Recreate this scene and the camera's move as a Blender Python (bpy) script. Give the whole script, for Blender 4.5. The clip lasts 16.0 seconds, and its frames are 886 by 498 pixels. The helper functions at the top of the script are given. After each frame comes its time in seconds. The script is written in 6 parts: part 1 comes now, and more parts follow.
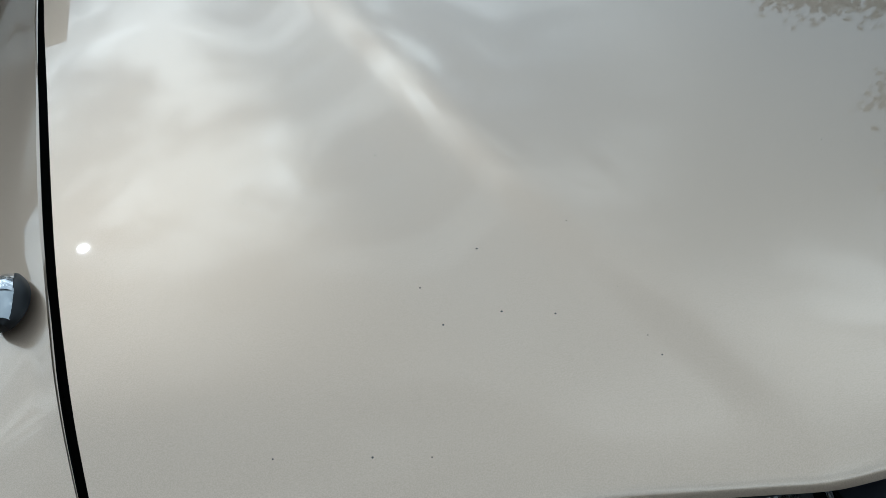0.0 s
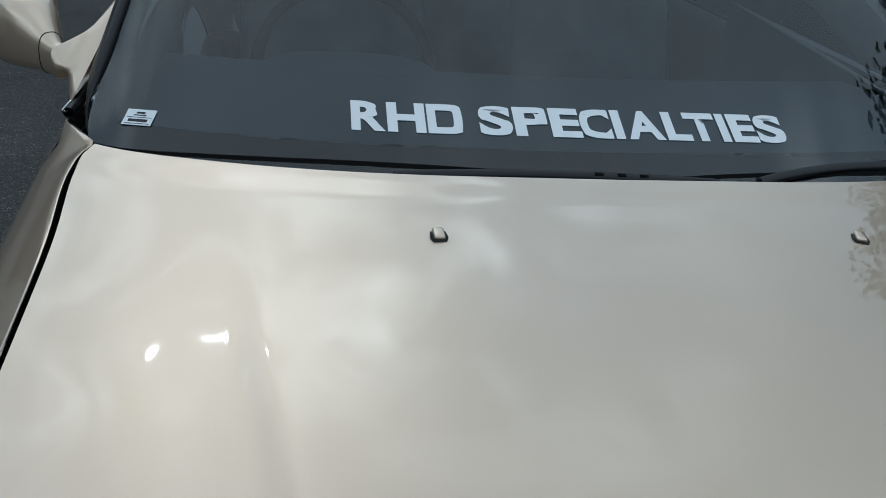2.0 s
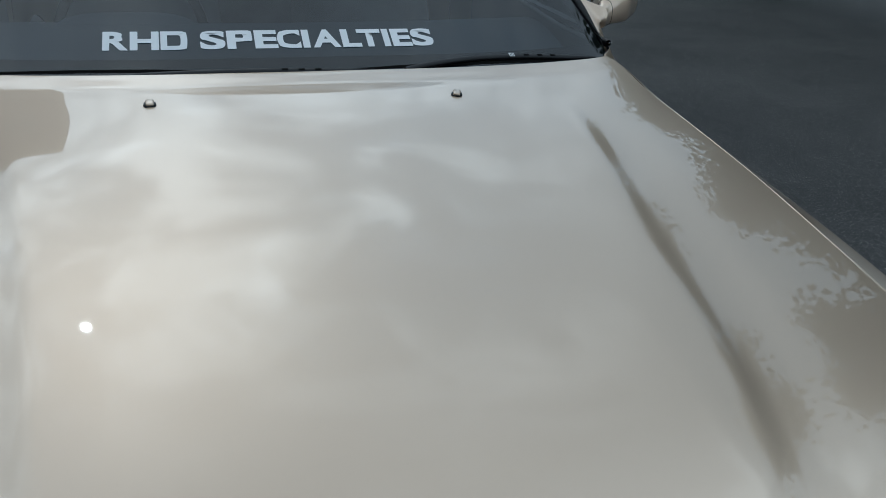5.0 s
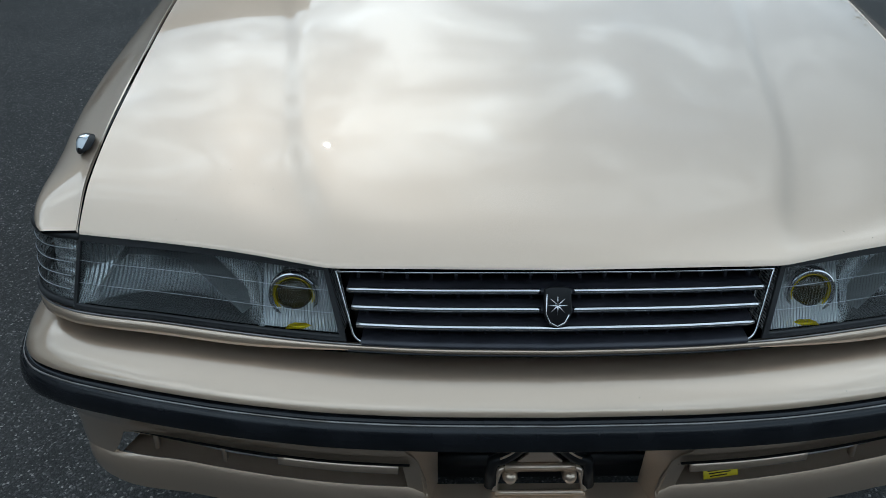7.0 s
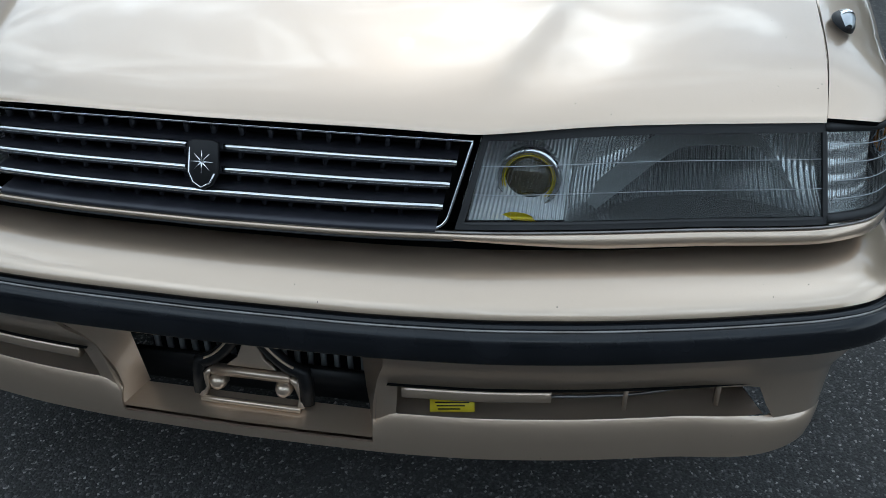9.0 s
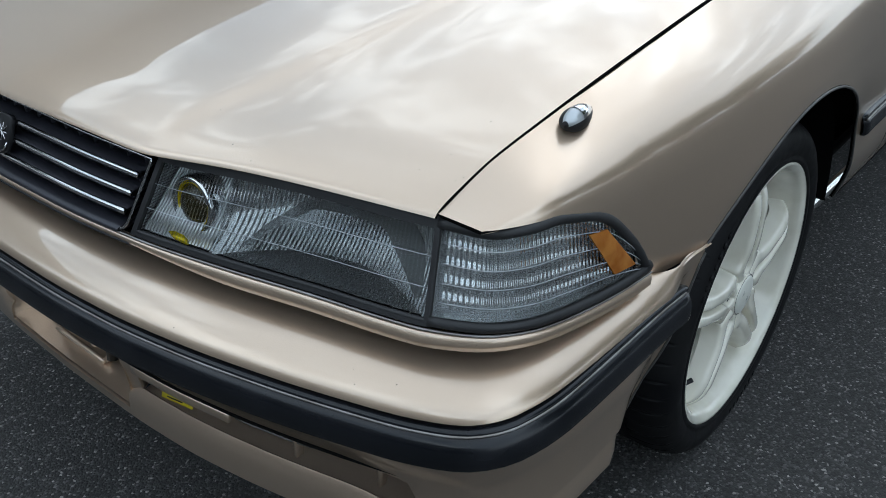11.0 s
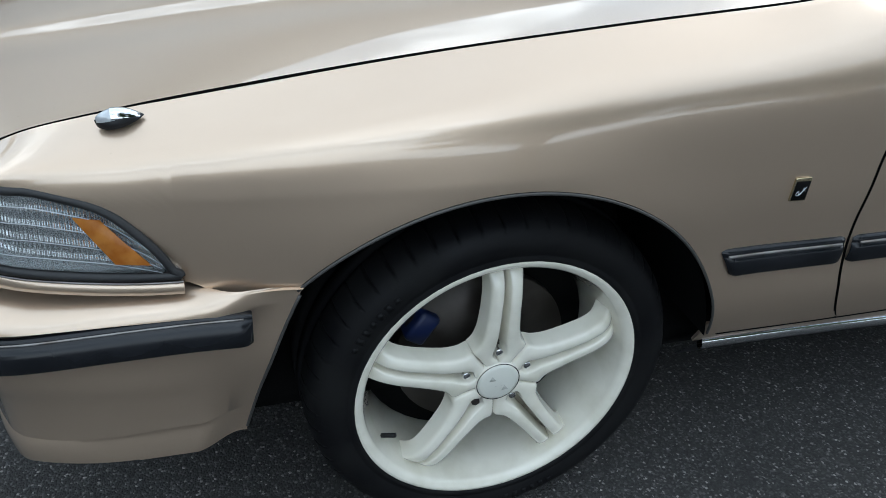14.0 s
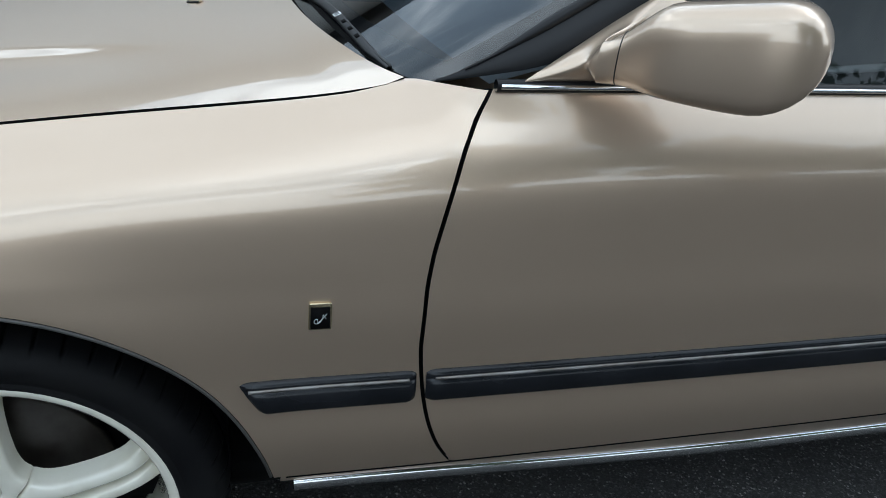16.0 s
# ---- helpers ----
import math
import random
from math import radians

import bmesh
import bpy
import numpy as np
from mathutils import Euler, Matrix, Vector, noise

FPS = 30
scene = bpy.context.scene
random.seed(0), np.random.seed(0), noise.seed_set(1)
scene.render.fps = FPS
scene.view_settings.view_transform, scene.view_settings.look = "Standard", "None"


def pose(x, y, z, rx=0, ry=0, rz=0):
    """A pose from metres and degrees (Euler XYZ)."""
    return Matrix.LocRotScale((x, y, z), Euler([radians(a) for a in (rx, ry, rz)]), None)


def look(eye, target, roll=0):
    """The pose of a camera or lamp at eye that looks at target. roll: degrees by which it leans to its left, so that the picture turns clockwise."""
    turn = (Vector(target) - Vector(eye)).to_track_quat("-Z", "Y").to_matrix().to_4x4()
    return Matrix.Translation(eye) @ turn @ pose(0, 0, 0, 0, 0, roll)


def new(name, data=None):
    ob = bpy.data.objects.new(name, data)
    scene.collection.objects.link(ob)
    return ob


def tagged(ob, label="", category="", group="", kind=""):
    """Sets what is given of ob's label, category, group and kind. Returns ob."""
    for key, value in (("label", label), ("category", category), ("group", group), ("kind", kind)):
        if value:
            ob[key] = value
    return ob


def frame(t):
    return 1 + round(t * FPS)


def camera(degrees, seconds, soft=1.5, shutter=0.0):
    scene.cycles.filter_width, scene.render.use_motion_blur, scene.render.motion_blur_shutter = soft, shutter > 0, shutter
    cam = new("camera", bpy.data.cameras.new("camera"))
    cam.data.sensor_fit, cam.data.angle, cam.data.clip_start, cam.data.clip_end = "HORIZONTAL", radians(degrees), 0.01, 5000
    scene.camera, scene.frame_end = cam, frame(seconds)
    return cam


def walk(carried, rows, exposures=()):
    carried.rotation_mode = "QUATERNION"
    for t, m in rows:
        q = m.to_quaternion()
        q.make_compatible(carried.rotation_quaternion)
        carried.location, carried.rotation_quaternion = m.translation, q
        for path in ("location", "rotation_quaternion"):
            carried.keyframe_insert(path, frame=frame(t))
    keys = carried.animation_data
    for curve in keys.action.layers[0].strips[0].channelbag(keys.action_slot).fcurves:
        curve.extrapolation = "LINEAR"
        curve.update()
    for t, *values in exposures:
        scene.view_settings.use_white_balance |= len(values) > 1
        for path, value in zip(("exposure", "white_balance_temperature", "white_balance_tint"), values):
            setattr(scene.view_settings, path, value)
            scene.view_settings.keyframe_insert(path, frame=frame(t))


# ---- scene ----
cam = camera(56.44, 16.0, soft=0.85)
PATH = [
    (0, (-0.603, -0.116, 1.071), (-0.098, 1.534, 0.060), -4.29),
    (0.5, (-0.574, -0.005, 1.285), (-0.160, 1.569, 0.123), 6.86),
    (1, (-0.500, 0.055, 1.316), (-0.328, 1.757, 0.279), 0.81),
    (1.5, (-0.496, 0.211, 1.403), (-0.346, 1.956, 0.437), 3.46),
    (2, (-0.456, 0.351, 1.373), (-0.111, 2.105, 0.475), 5.27),
    (2.5, (-0.351, 0.373, 1.385), (0.161, 2.097, 0.509), 6.14),
    (3, (-0.187, 0.374, 1.380), (0.462, 2.046, 0.493), 6.91),
    (3.2, (-0.151, 0.371, 1.389), (0.544, 2.021, 0.498), 7.28),
    (5.3, (-0.215, -0.392, 1.334), (0.270, 1.359, 0.498), 1.64),
    (5.5, (-0.234, -0.446, 1.387), (0.204, 1.281, 0.479), 2.15),
    (6, (-0.295, -0.625, 1.349), (0.049, 1.110, 0.416), 1.77),
    (6.5, (-0.301, -0.740, 1.317), (-0.150, 0.976, 0.301), 0.48),
    (7, (-0.168, -0.854, 1.324), (-0.152, 0.869, 0.310), -0.08),
    (7.5, (0.010, -0.923, 1.321), (-0.053, 0.795, 0.300), -0.14),
    (8, (0.116, -0.846, 1.217), (-0.021, 0.880, 0.215), 0.68),
    (8.5, (0.225, -0.721, 1.104), (-0.005, 0.990, 0.094), 0.73),
    (9, (0.434, -0.713, 1.081), (0.120, 0.971, 0.049), -0.12),
    (9.5, (0.644, -0.692, 1.075), (0.214, 0.956, 0.027), -0.27),
    (9.7, (0.712, -0.657, 1.066), (0.228, 0.979, 0.021), -0.14),
    (11.8, (1.376, -0.141, 1.157), (-0.012, 0.897, 0.159), 0.76),
    (12, (1.406, -0.088, 1.158), (-0.023, 0.896, 0.164), 1.09),
    (12.5, (1.525, 0.040, 1.179), (0.007, 0.873, 0.180), 1.72),
    (13, (1.605, 0.168, 1.173), (0.056, 0.867, 0.118), 2.47),
    (13.5, (1.686, 0.323, 1.217), (0.118, 0.939, 0.139), 3.16),
    (14, (1.759, 0.475, 1.232), (0.178, 1.060, 0.156), 5.10),
    (14.5, (1.866, 0.638, 1.241), (0.235, 1.232, 0.247), 5.54),
    (15, (1.839, 0.825, 1.243), (0.183, 1.450, 0.312), 6.34),
    (15.5, (1.783, 1.029, 1.252), (0.098, 1.593, 0.334), 5.82),
    (16, (1.768, 1.264, 1.257), (0.081, 1.791, 0.320), 5.95),
]
EXPOSURES = [(0.0, 0.02, 5640, 1), (1.0, -0.16, 5640, 1), (2.0, 0.06, 5640, 1), (2.5, 0.11, 5640, 1), (3.1, 0.12, 5650, 1), (5.5, -0.12, 5660, 2), (6.1, -0.06, 5660, 2), (7.0, 0.32, 5680, 2), (8.5, 0.40, 5720, 4), (9.5, 0.82, 5760, 5), (12.0, 0.62, 5960, 7), (13.5, 0.98, 5940, 7), (14.5, 1.04, 5880, 6), (16.0, 0.95, 5900, 6)]
walk(cam, [(t, look(eye, target, roll)) for t, eye, target, roll in PATH], EXPOSURES)

# ---- world and light: bright broken cloud, a veiled sun high behind the car ----
SUN_AZ, SUN_EL = radians(107), radians(46)      # azimuth from +x towards +y
world = bpy.data.worlds.new("overcast_sky")
scene.world = world
world.use_nodes = True
wn, wl = world.node_tree.nodes, world.node_tree.links
wn.clear()
w_out = wn.new("ShaderNodeOutputWorld")
w_bg = wn.new("ShaderNodeBackground")
w_sky = wn.new("ShaderNodeTexSky")
w_sky.sky_type, w_sky.sun_disc = "NISHITA", False
w_sky.sun_elevation, w_sky.sun_rotation = SUN_EL, radians(90) - SUN_AZ
w_sky.air_density, w_sky.dust_density = 1.0, 2.0
w_co = wn.new("ShaderNodeTexCoord")
w_map = wn.new("ShaderNodeMapping")
w_map.inputs["Scale"].default_value = (1.0, 1.0, 1.6)
w_n = wn.new("ShaderNodeTexNoise")
w_n.inputs["Scale"].default_value, w_n.inputs["Detail"].default_value = 5.2, 6.0
w_n.inputs["Roughness"].default_value, w_n.inputs["Distortion"].default_value = 0.55, 0.4
w_r = wn.new("ShaderNodeValToRGB")
w_r.color_ramp.elements[0].position, w_r.color_ramp.elements[0].color = 0.38, (0.42, 0.49, 0.57, 1)
w_r.color_ramp.elements[1].position, w_r.color_ramp.elements[1].color = 0.63, (1.46, 1.53, 1.56, 1)
w_e = w_r.color_ramp.elements.new(0.48)
w_e.color = (0.52, 0.61, 0.69, 1)
# towards the horizon the cloud melts into even bright haze
w_sep = wn.new("ShaderNodeSeparateXYZ")
w_far = wn.new("ShaderNodeMapRange")
w_far.interpolation_type = "SMOOTHSTEP"
w_far.inputs["From Min"].default_value, w_far.inputs["From Max"].default_value = 0.52, 0.12
w_side = wn.new("ShaderNodeMapRange")              # even, darker patch of sky added on one side to dim its reflections
w_side.interpolation_type = "SMOOTHSTEP"
w_side.inputs["From Min"].default_value, w_side.inputs["From Max"].default_value = 0.25, 0.58
w_up = wn.new("ShaderNodeMapRange")
w_up.interpolation_type = "SMOOTHSTEP"
w_up.inputs["From Min"].default_value, w_up.inputs["From Max"].default_value = 0.22, 0.50
w_even = wn.new("ShaderNodeMath")
w_even.operation = "MULTIPLY"
w_ahead = wn.new("ShaderNodeMapRange")
w_ahead.interpolation_type = "SMOOTHSTEP"
w_ahead.inputs["From Min"].default_value, w_ahead.inputs["From Max"].default_value = 0.12, 0.40
w_part = wn.new("ShaderNodeMath")
w_part.operation = "MULTIPLY"
w_calm = wn.new("ShaderNodeMapRange")              # thin even cloud overhead
w_calm.interpolation_type = "SMOOTHSTEP"
w_calm.inputs["From Min"].default_value, w_calm.inputs["From Max"].default_value = 0.70, 0.88
w_calm.inputs["To Max"].default_value = 0.80
w_over = wn.new("ShaderNodeMix")
w_over.data_type = "RGBA"
w_over.inputs["B"].default_value = (0.76, 0.81, 0.85, 1)
w_dim = wn.new("ShaderNodeMix")
w_dim.data_type = "RGBA"
w_dim.inputs["B"].default_value = (0.50, 0.55, 0.59, 1)
# fine bright wisps of thin cloud round the sun
w_w = wn.new("ShaderNodeTexNoise")
w_w.inputs["Scale"].default_value, w_w.inputs["Detail"].default_value = 4.5, 8.0
w_w.inputs["Roughness"].default_value, w_w.inputs["Distortion"].default_value = 0.60, 0.6
w_wr = wn.new("ShaderNodeMapRange")
w_wr.inputs["From Min"].default_value, w_wr.inputs["From Max"].default_value = 0.50, 0.78
w_near = wn.new("ShaderNodeMapRange")
w_near.interpolation_type = "SMOOTHSTEP"
w_near.inputs["From Min"].default_value, w_near.inputs["From Max"].default_value = 0.62, 0.985
w_near.inputs["To Min"].default_value, w_near.inputs["To Max"].default_value = 0.15, 1.0
w_wm = wn.new("ShaderNodeMath")
w_wm.operation = "MULTIPLY_ADD"
w_wm.inputs[2].default_value = 1.0
w_thin = wn.new("ShaderNodeVectorMath")
w_thin.operation = "SCALE"
w_haze = wn.new("ShaderNodeMix")
w_haze.data_type = "RGBA"
w_haze.inputs["B"].default_value = (0.90, 0.96, 1.00, 1)
# thin cloud glows towards the sun
w_dot = wn.new("ShaderNodeVectorMath")
w_dot.operation = "DOT_PRODUCT"
w_dot.inputs[1].default_value = (math.cos(SUN_AZ) * math.cos(SUN_EL), math.sin(SUN_AZ) * math.cos(SUN_EL), math.sin(SUN_EL))
w_glow = wn.new("ShaderNodeMapRange")
w_glow.interpolation_type = "SMOOTHERSTEP"
w_glow.inputs["From Min"].default_value, w_glow.inputs["From Max"].default_value = 0.90, 1.0
w_glow.inputs["To Min"].default_value, w_glow.inputs["To Max"].default_value = 1.0, 1.12
# the open sky overhead is deeper than the cloud lower down
w_zen = wn.new("ShaderNodeMapRange")
w_zen.interpolation_type = "SMOOTHSTEP"
w_zen.inputs["From Min"].default_value, w_zen.inputs["From Max"].default_value = 0.65, 1.0
w_zen.inputs["To Min"].default_value, w_zen.inputs["To Max"].default_value = 1.0, 0.88
w_both = wn.new("ShaderNodeMath")
w_both.operation = "MULTIPLY"
# brighter patch of sky added over one side to light the fender's shoulder
w_edge = wn.new("ShaderNodeVectorMath")
w_edge.operation = "DOT_PRODUCT"
w_edge.inputs[1].default_value = (0.528, 0.046, 0.848)
w_lift = wn.new("ShaderNodeMapRange")
w_lift.interpolation_type = "SMOOTHSTEP"
w_lift.inputs["From Min"].default_value, w_lift.inputs["From Max"].default_value = 0.93, 0.99
w_lift.inputs["To Min"].default_value, w_lift.inputs["To Max"].default_value = 1.0, 1.4
w_all = wn.new("ShaderNodeMath")
w_all.operation = "MULTIPLY"
w_lit = wn.new("ShaderNodeVectorMath")
w_lit.operation = "SCALE"
w_scale = wn.new("ShaderNodeVectorMath")
w_scale.operation = "SCALE"
w_scale.inputs["Scale"].default_value = 0.11
w_mix = wn.new("ShaderNodeMix")
w_mix.data_type = "RGBA"
w_mix.inputs["Factor"].default_value = 0.86
wl.new(w_co.outputs["Generated"], w_map.inputs["Vector"])
wl.new(w_map.outputs["Vector"], w_n.inputs["Vector"])
wl.new(w_n.outputs["Fac"], w_r.inputs["Fac"])
wl.new(w_sky.outputs["Color"], w_scale.inputs[0])
wl.new(w_scale.outputs["Vector"], w_mix.inputs["A"])
wl.new(w_co.outputs["Generated"], w_dot.inputs[0])
wl.new(w_dot.outputs["Value"], w_glow.inputs["Value"])
wl.new(w_co.outputs["Generated"], w_sep.inputs["Vector"])
wl.new(w_sep.outputs["Z"], w_far.inputs["Value"])
wl.new(w_sep.outputs["X"], w_side.inputs["Value"])
wl.new(w_sep.outputs["Z"], w_up.inputs["Value"])
wl.new(w_up.outputs["Result"], w_even.inputs[0])
wl.new(w_side.outputs["Result"], w_even.inputs[1])
wl.new(w_sep.outputs["Y"], w_ahead.inputs["Value"])
wl.new(w_even.outputs["Value"], w_part.inputs[0])
wl.new(w_ahead.outputs["Result"], w_part.inputs[1])
wl.new(w_sep.outputs["Z"], w_calm.inputs["Value"])
wl.new(w_calm.outputs["Result"], w_over.inputs["Factor"])
wl.new(w_over.outputs["Result"], w_dim.inputs["A"])
wl.new(w_part.outputs["Value"], w_dim.inputs["Factor"])
wl.new(w_map.outputs["Vector"], w_w.inputs["Vector"])
wl.new(w_w.outputs["Fac"], w_wr.inputs["Value"])
wl.new(w_dot.outputs["Value"], w_near.inputs["Value"])
wl.new(w_wr.outputs["Result"], w_wm.inputs[0])
wl.new(w_near.outputs["Result"], w_wm.inputs[1])
wl.new(w_r.outputs["Color"], w_thin.inputs[0])
wl.new(w_wm.outputs["Value"], w_thin.inputs["Scale"])
wl.new(w_thin.outputs["Vector"], w_over.inputs["A"])
wl.new(w_far.outputs["Result"], w_haze.inputs["Factor"])
wl.new(w_dim.outputs["Result"], w_haze.inputs["A"])
wl.new(w_haze.outputs["Result"], w_lit.inputs[0])
wl.new(w_sep.outputs["Z"], w_zen.inputs["Value"])
wl.new(w_glow.outputs["Result"], w_both.inputs[0])
wl.new(w_zen.outputs["Result"], w_both.inputs[1])
wl.new(w_co.outputs["Generated"], w_edge.inputs[0])
wl.new(w_edge.outputs["Value"], w_lift.inputs["Value"])
wl.new(w_both.outputs["Value"], w_all.inputs[0])
wl.new(w_lift.outputs["Result"], w_all.inputs[1])
wl.new(w_all.outputs["Value"], w_lit.inputs["Scale"])
wl.new(w_lit.outputs["Vector"], w_mix.inputs["B"])
wl.new(w_mix.outputs["Result"], w_bg.inputs["Color"])
w_bg.inputs["Strength"].default_value = 1.0
wl.new(w_bg.outputs["Background"], w_out.inputs["Surface"])

sun = new("sun", bpy.data.lights.new("sun", "SUN"))
sun.data.energy, sun.data.angle, sun.data.color = 0.022, radians(0.6), (1.0, 0.99, 0.96)
sun_way = Vector((math.cos(SUN_AZ) * math.cos(SUN_EL), math.sin(SUN_AZ) * math.cos(SUN_EL), math.sin(SUN_EL)))
sun.matrix_world = look(sun_way * 40, (0, 0, 0))


# ---- materials ----
def material(name, color, rough=0.5, metal=0.0, coat=0.0, spec=0.5):
    m = bpy.data.materials.new(name)
    m.use_nodes = True
    b = m.node_tree.nodes["Principled BSDF"]
    b.inputs["Base Color"].default_value = (*color, 1)
    b.inputs["Roughness"].default_value, b.inputs["Metallic"].default_value = rough, metal
    b.inputs["Coat Weight"].default_value, b.inputs["Coat Roughness"].default_value = coat, 0.03
    b.inputs["Specular IOR Level"].default_value = spec
    return m


def node(m, kind, **values):
    n = m.node_tree.nodes.new(kind)
    for k, v in values.items():
        n.inputs[k.replace("_", " ")].default_value = v
    return n


def link(m, a, out, b, into):
    m.node_tree.links.new(a.outputs[out], b.inputs[into])


def ramp(m, src, out, stops):
    r = m.node_tree.nodes.new("ShaderNodeValToRGB")
    r.color_ramp.elements[0].position, r.color_ramp.elements[0].color = stops[0][0], (*stops[0][1], 1)
    r.color_ramp.elements[1].position, r.color_ramp.elements[1].color = stops[-1][0], (*stops[-1][1], 1)
    for p, c in stops[1:-1]:
        r.color_ramp.elements.new(p).color = (*c, 1)
    link(m, src, out, r, "Fac")
    return r


def coords(m):
    return m.node_tree.nodes.new("ShaderNodeTexCoord")


def bump(m, src, out, strength, distance, into=None):
    b = node(m, "ShaderNodeBump", Strength=strength, Distance=distance)
    link(m, src, out, b, "Height")
    p = m.node_tree.nodes["Principled BSDF"]
    link(m, b, "Normal", p, "Normal")
    return b


def varied(m, a, b, scale, detail=5.0, lo=0.35, hi=0.65, rough=None, relief=0.0):
    """Colour that drifts between a and b, with fine relief."""
    p, c = m.node_tree.nodes["Principled BSDF"], coords(m)
    n = node(m, "ShaderNodeTexNoise", Scale=scale, Detail=detail)
    link(m, c, "Object", n, "Vector")
    r = ramp(m, n, "Fac", [(lo, a), (hi, b)])
    link(m, r, "Color", p, "Base Color")
    if rough:
        q = ramp(m, n, "Fac", [(lo, (rough[0],) * 3), (hi, (rough[1],) * 3)])
        link(m, q, "Color", p, "Roughness")
    if relief:
        f = node(m, "ShaderNodeTexNoise", Scale=scale * 14, Detail=3.0)
        link(m, c, "Object", f, "Vector")
        bump(m, f, "Fac", 0.4, relief)
    return m


def car_paint():
    """Champagne metallic under clear lacquer, with stone chips and a little dust."""
    m = material("champagne_paint", (0.61, 0.46, 0.32), 0.34, 0.76, 1.0)
    p, c = m.node_tree.nodes["Principled BSDF"], coords(m)
    n = node(m, "ShaderNodeTexNoise", Scale=1500.0, Detail=1.0)
    link(m, c, "Object", n, "Vector")
    flake = ramp(m, n, "Fac", [(0.3, (0.588, 0.449, 0.327)), (0.7, (0.693, 0.538, 0.400))])
    # chips: rare dark dots of uneven size
    v = node(m, "ShaderNodeTexVoronoi", Scale=52.0, Randomness=1.0)
    link(m, c, "Object", v, "Vector")
    thin = node(m, "ShaderNodeTexNoise", Scale=5.0, Detail=2.0)
    link(m, c, "Object", thin, "Vector")
    size = m.node_tree.nodes.new("ShaderNodeMapRange")
    size.inputs["From Min"].default_value, size.inputs["From Max"].default_value = 0.36, 0.66
    size.inputs["To Min"].default_value, size.inputs["To Max"].default_value = 0.0, 0.047
    link(m, thin, "Fac", size, "Value")
    xyz = m.node_tree.nodes.new("ShaderNodeSeparateXYZ")      # most on the nose, none on the doors
    link(m, c, "Object", xyz, "Vector")
    ahead = m.node_tree.nodes.new("ShaderNodeMapRange")
    ahead.inputs["From Min"].default_value, ahead.inputs["From Max"].default_value = 1.5, 0.25
    link(m, xyz, "Y", ahead, "Value")
    worn = m.node_tree.nodes.new("ShaderNodeMath")
    worn.operation = "MULTIPLY"
    link(m, size, "Result", worn, 0)
    link(m, ahead, "Result", worn, 1)
    less = m.node_tree.nodes.new("ShaderNodeMath")
    less.operation = "LESS_THAN"
    link(m, v, "Distance", less, 0)
    link(m, worn, "Value", less, 1)
    mix = m.node_tree.nodes.new("ShaderNodeMix")
    mix.data_type = "RGBA"
    mix.inputs["B"].default_value = (0.045, 0.04, 0.035, 1)
    link(m, less, "Value", mix, "Factor")
    link(m, flake, "Color", mix, "A")
    link(m, mix, "Result", p, "Base Color")
    p.inputs["Coat IOR"].default_value = 1.78
    d = node(m, "ShaderNodeTexNoise", Scale=3.5, Detail=6.0, Roughness=0.6)
    link(m, c, "Object", d, "Vector")
    q = ramp(m, d, "Fac", [(0.35, (0.014,) * 3), (0.75, (0.036,) * 3)])
    link(m, q, "Color", p, "Coat Roughness")
    return m


def asphalt():
    m = material("asphalt", (0.05, 0.05, 0.05), 0.9)
    p, c = m.node_tree.nodes["Principled BSDF"], coords(m)
    big = node(m, "ShaderNodeTexNoise", Scale=0.9, Detail=6.0, Roughness=0.65)
    grain = node(m, "ShaderNodeTexNoise", Scale=160.0, Detail=3.0, Roughness=0.7)
    stone = node(m, "ShaderNodeTexVoronoi", Scale=230.0)
    for n in (big, grain, stone):
        link(m, c, "Object", n, "Vector")
    base = ramp(m, big, "Fac", [(0.3, (0.036, 0.0355, 0.0345)), (0.55, (0.054, 0.0525, 0.0505)), (0.75, (0.074, 0.072, 0.069))])
    pebble = ramp(m, stone, "Color", [(0.0, (0.45,) * 3), (0.66, (1.0,) * 3), (0.84, (2.2,) * 3), (0.95, (7.5, 7.2, 6.9))])
    mul = m.node_tree.nodes.new("ShaderNodeMix")
    mul.data_type, mul.blend_type = "RGBA", "MULTIPLY"
    mul.inputs["Factor"].default_value = 1.0
    link(m, base, "Color", mul, "A")
    link(m, pebble, "Color", mul, "B")
    link(m, mul, "Result", p, "Base Color")
    add = m.node_tree.nodes.new("ShaderNodeMath")
    add.operation = "SUBTRACT"
    link(m, grain, "Fac", add, 0)
    link(m, stone, "Distance", add, 1)
    bump(m, add, "Value", 0.8, 0.004)
    return m


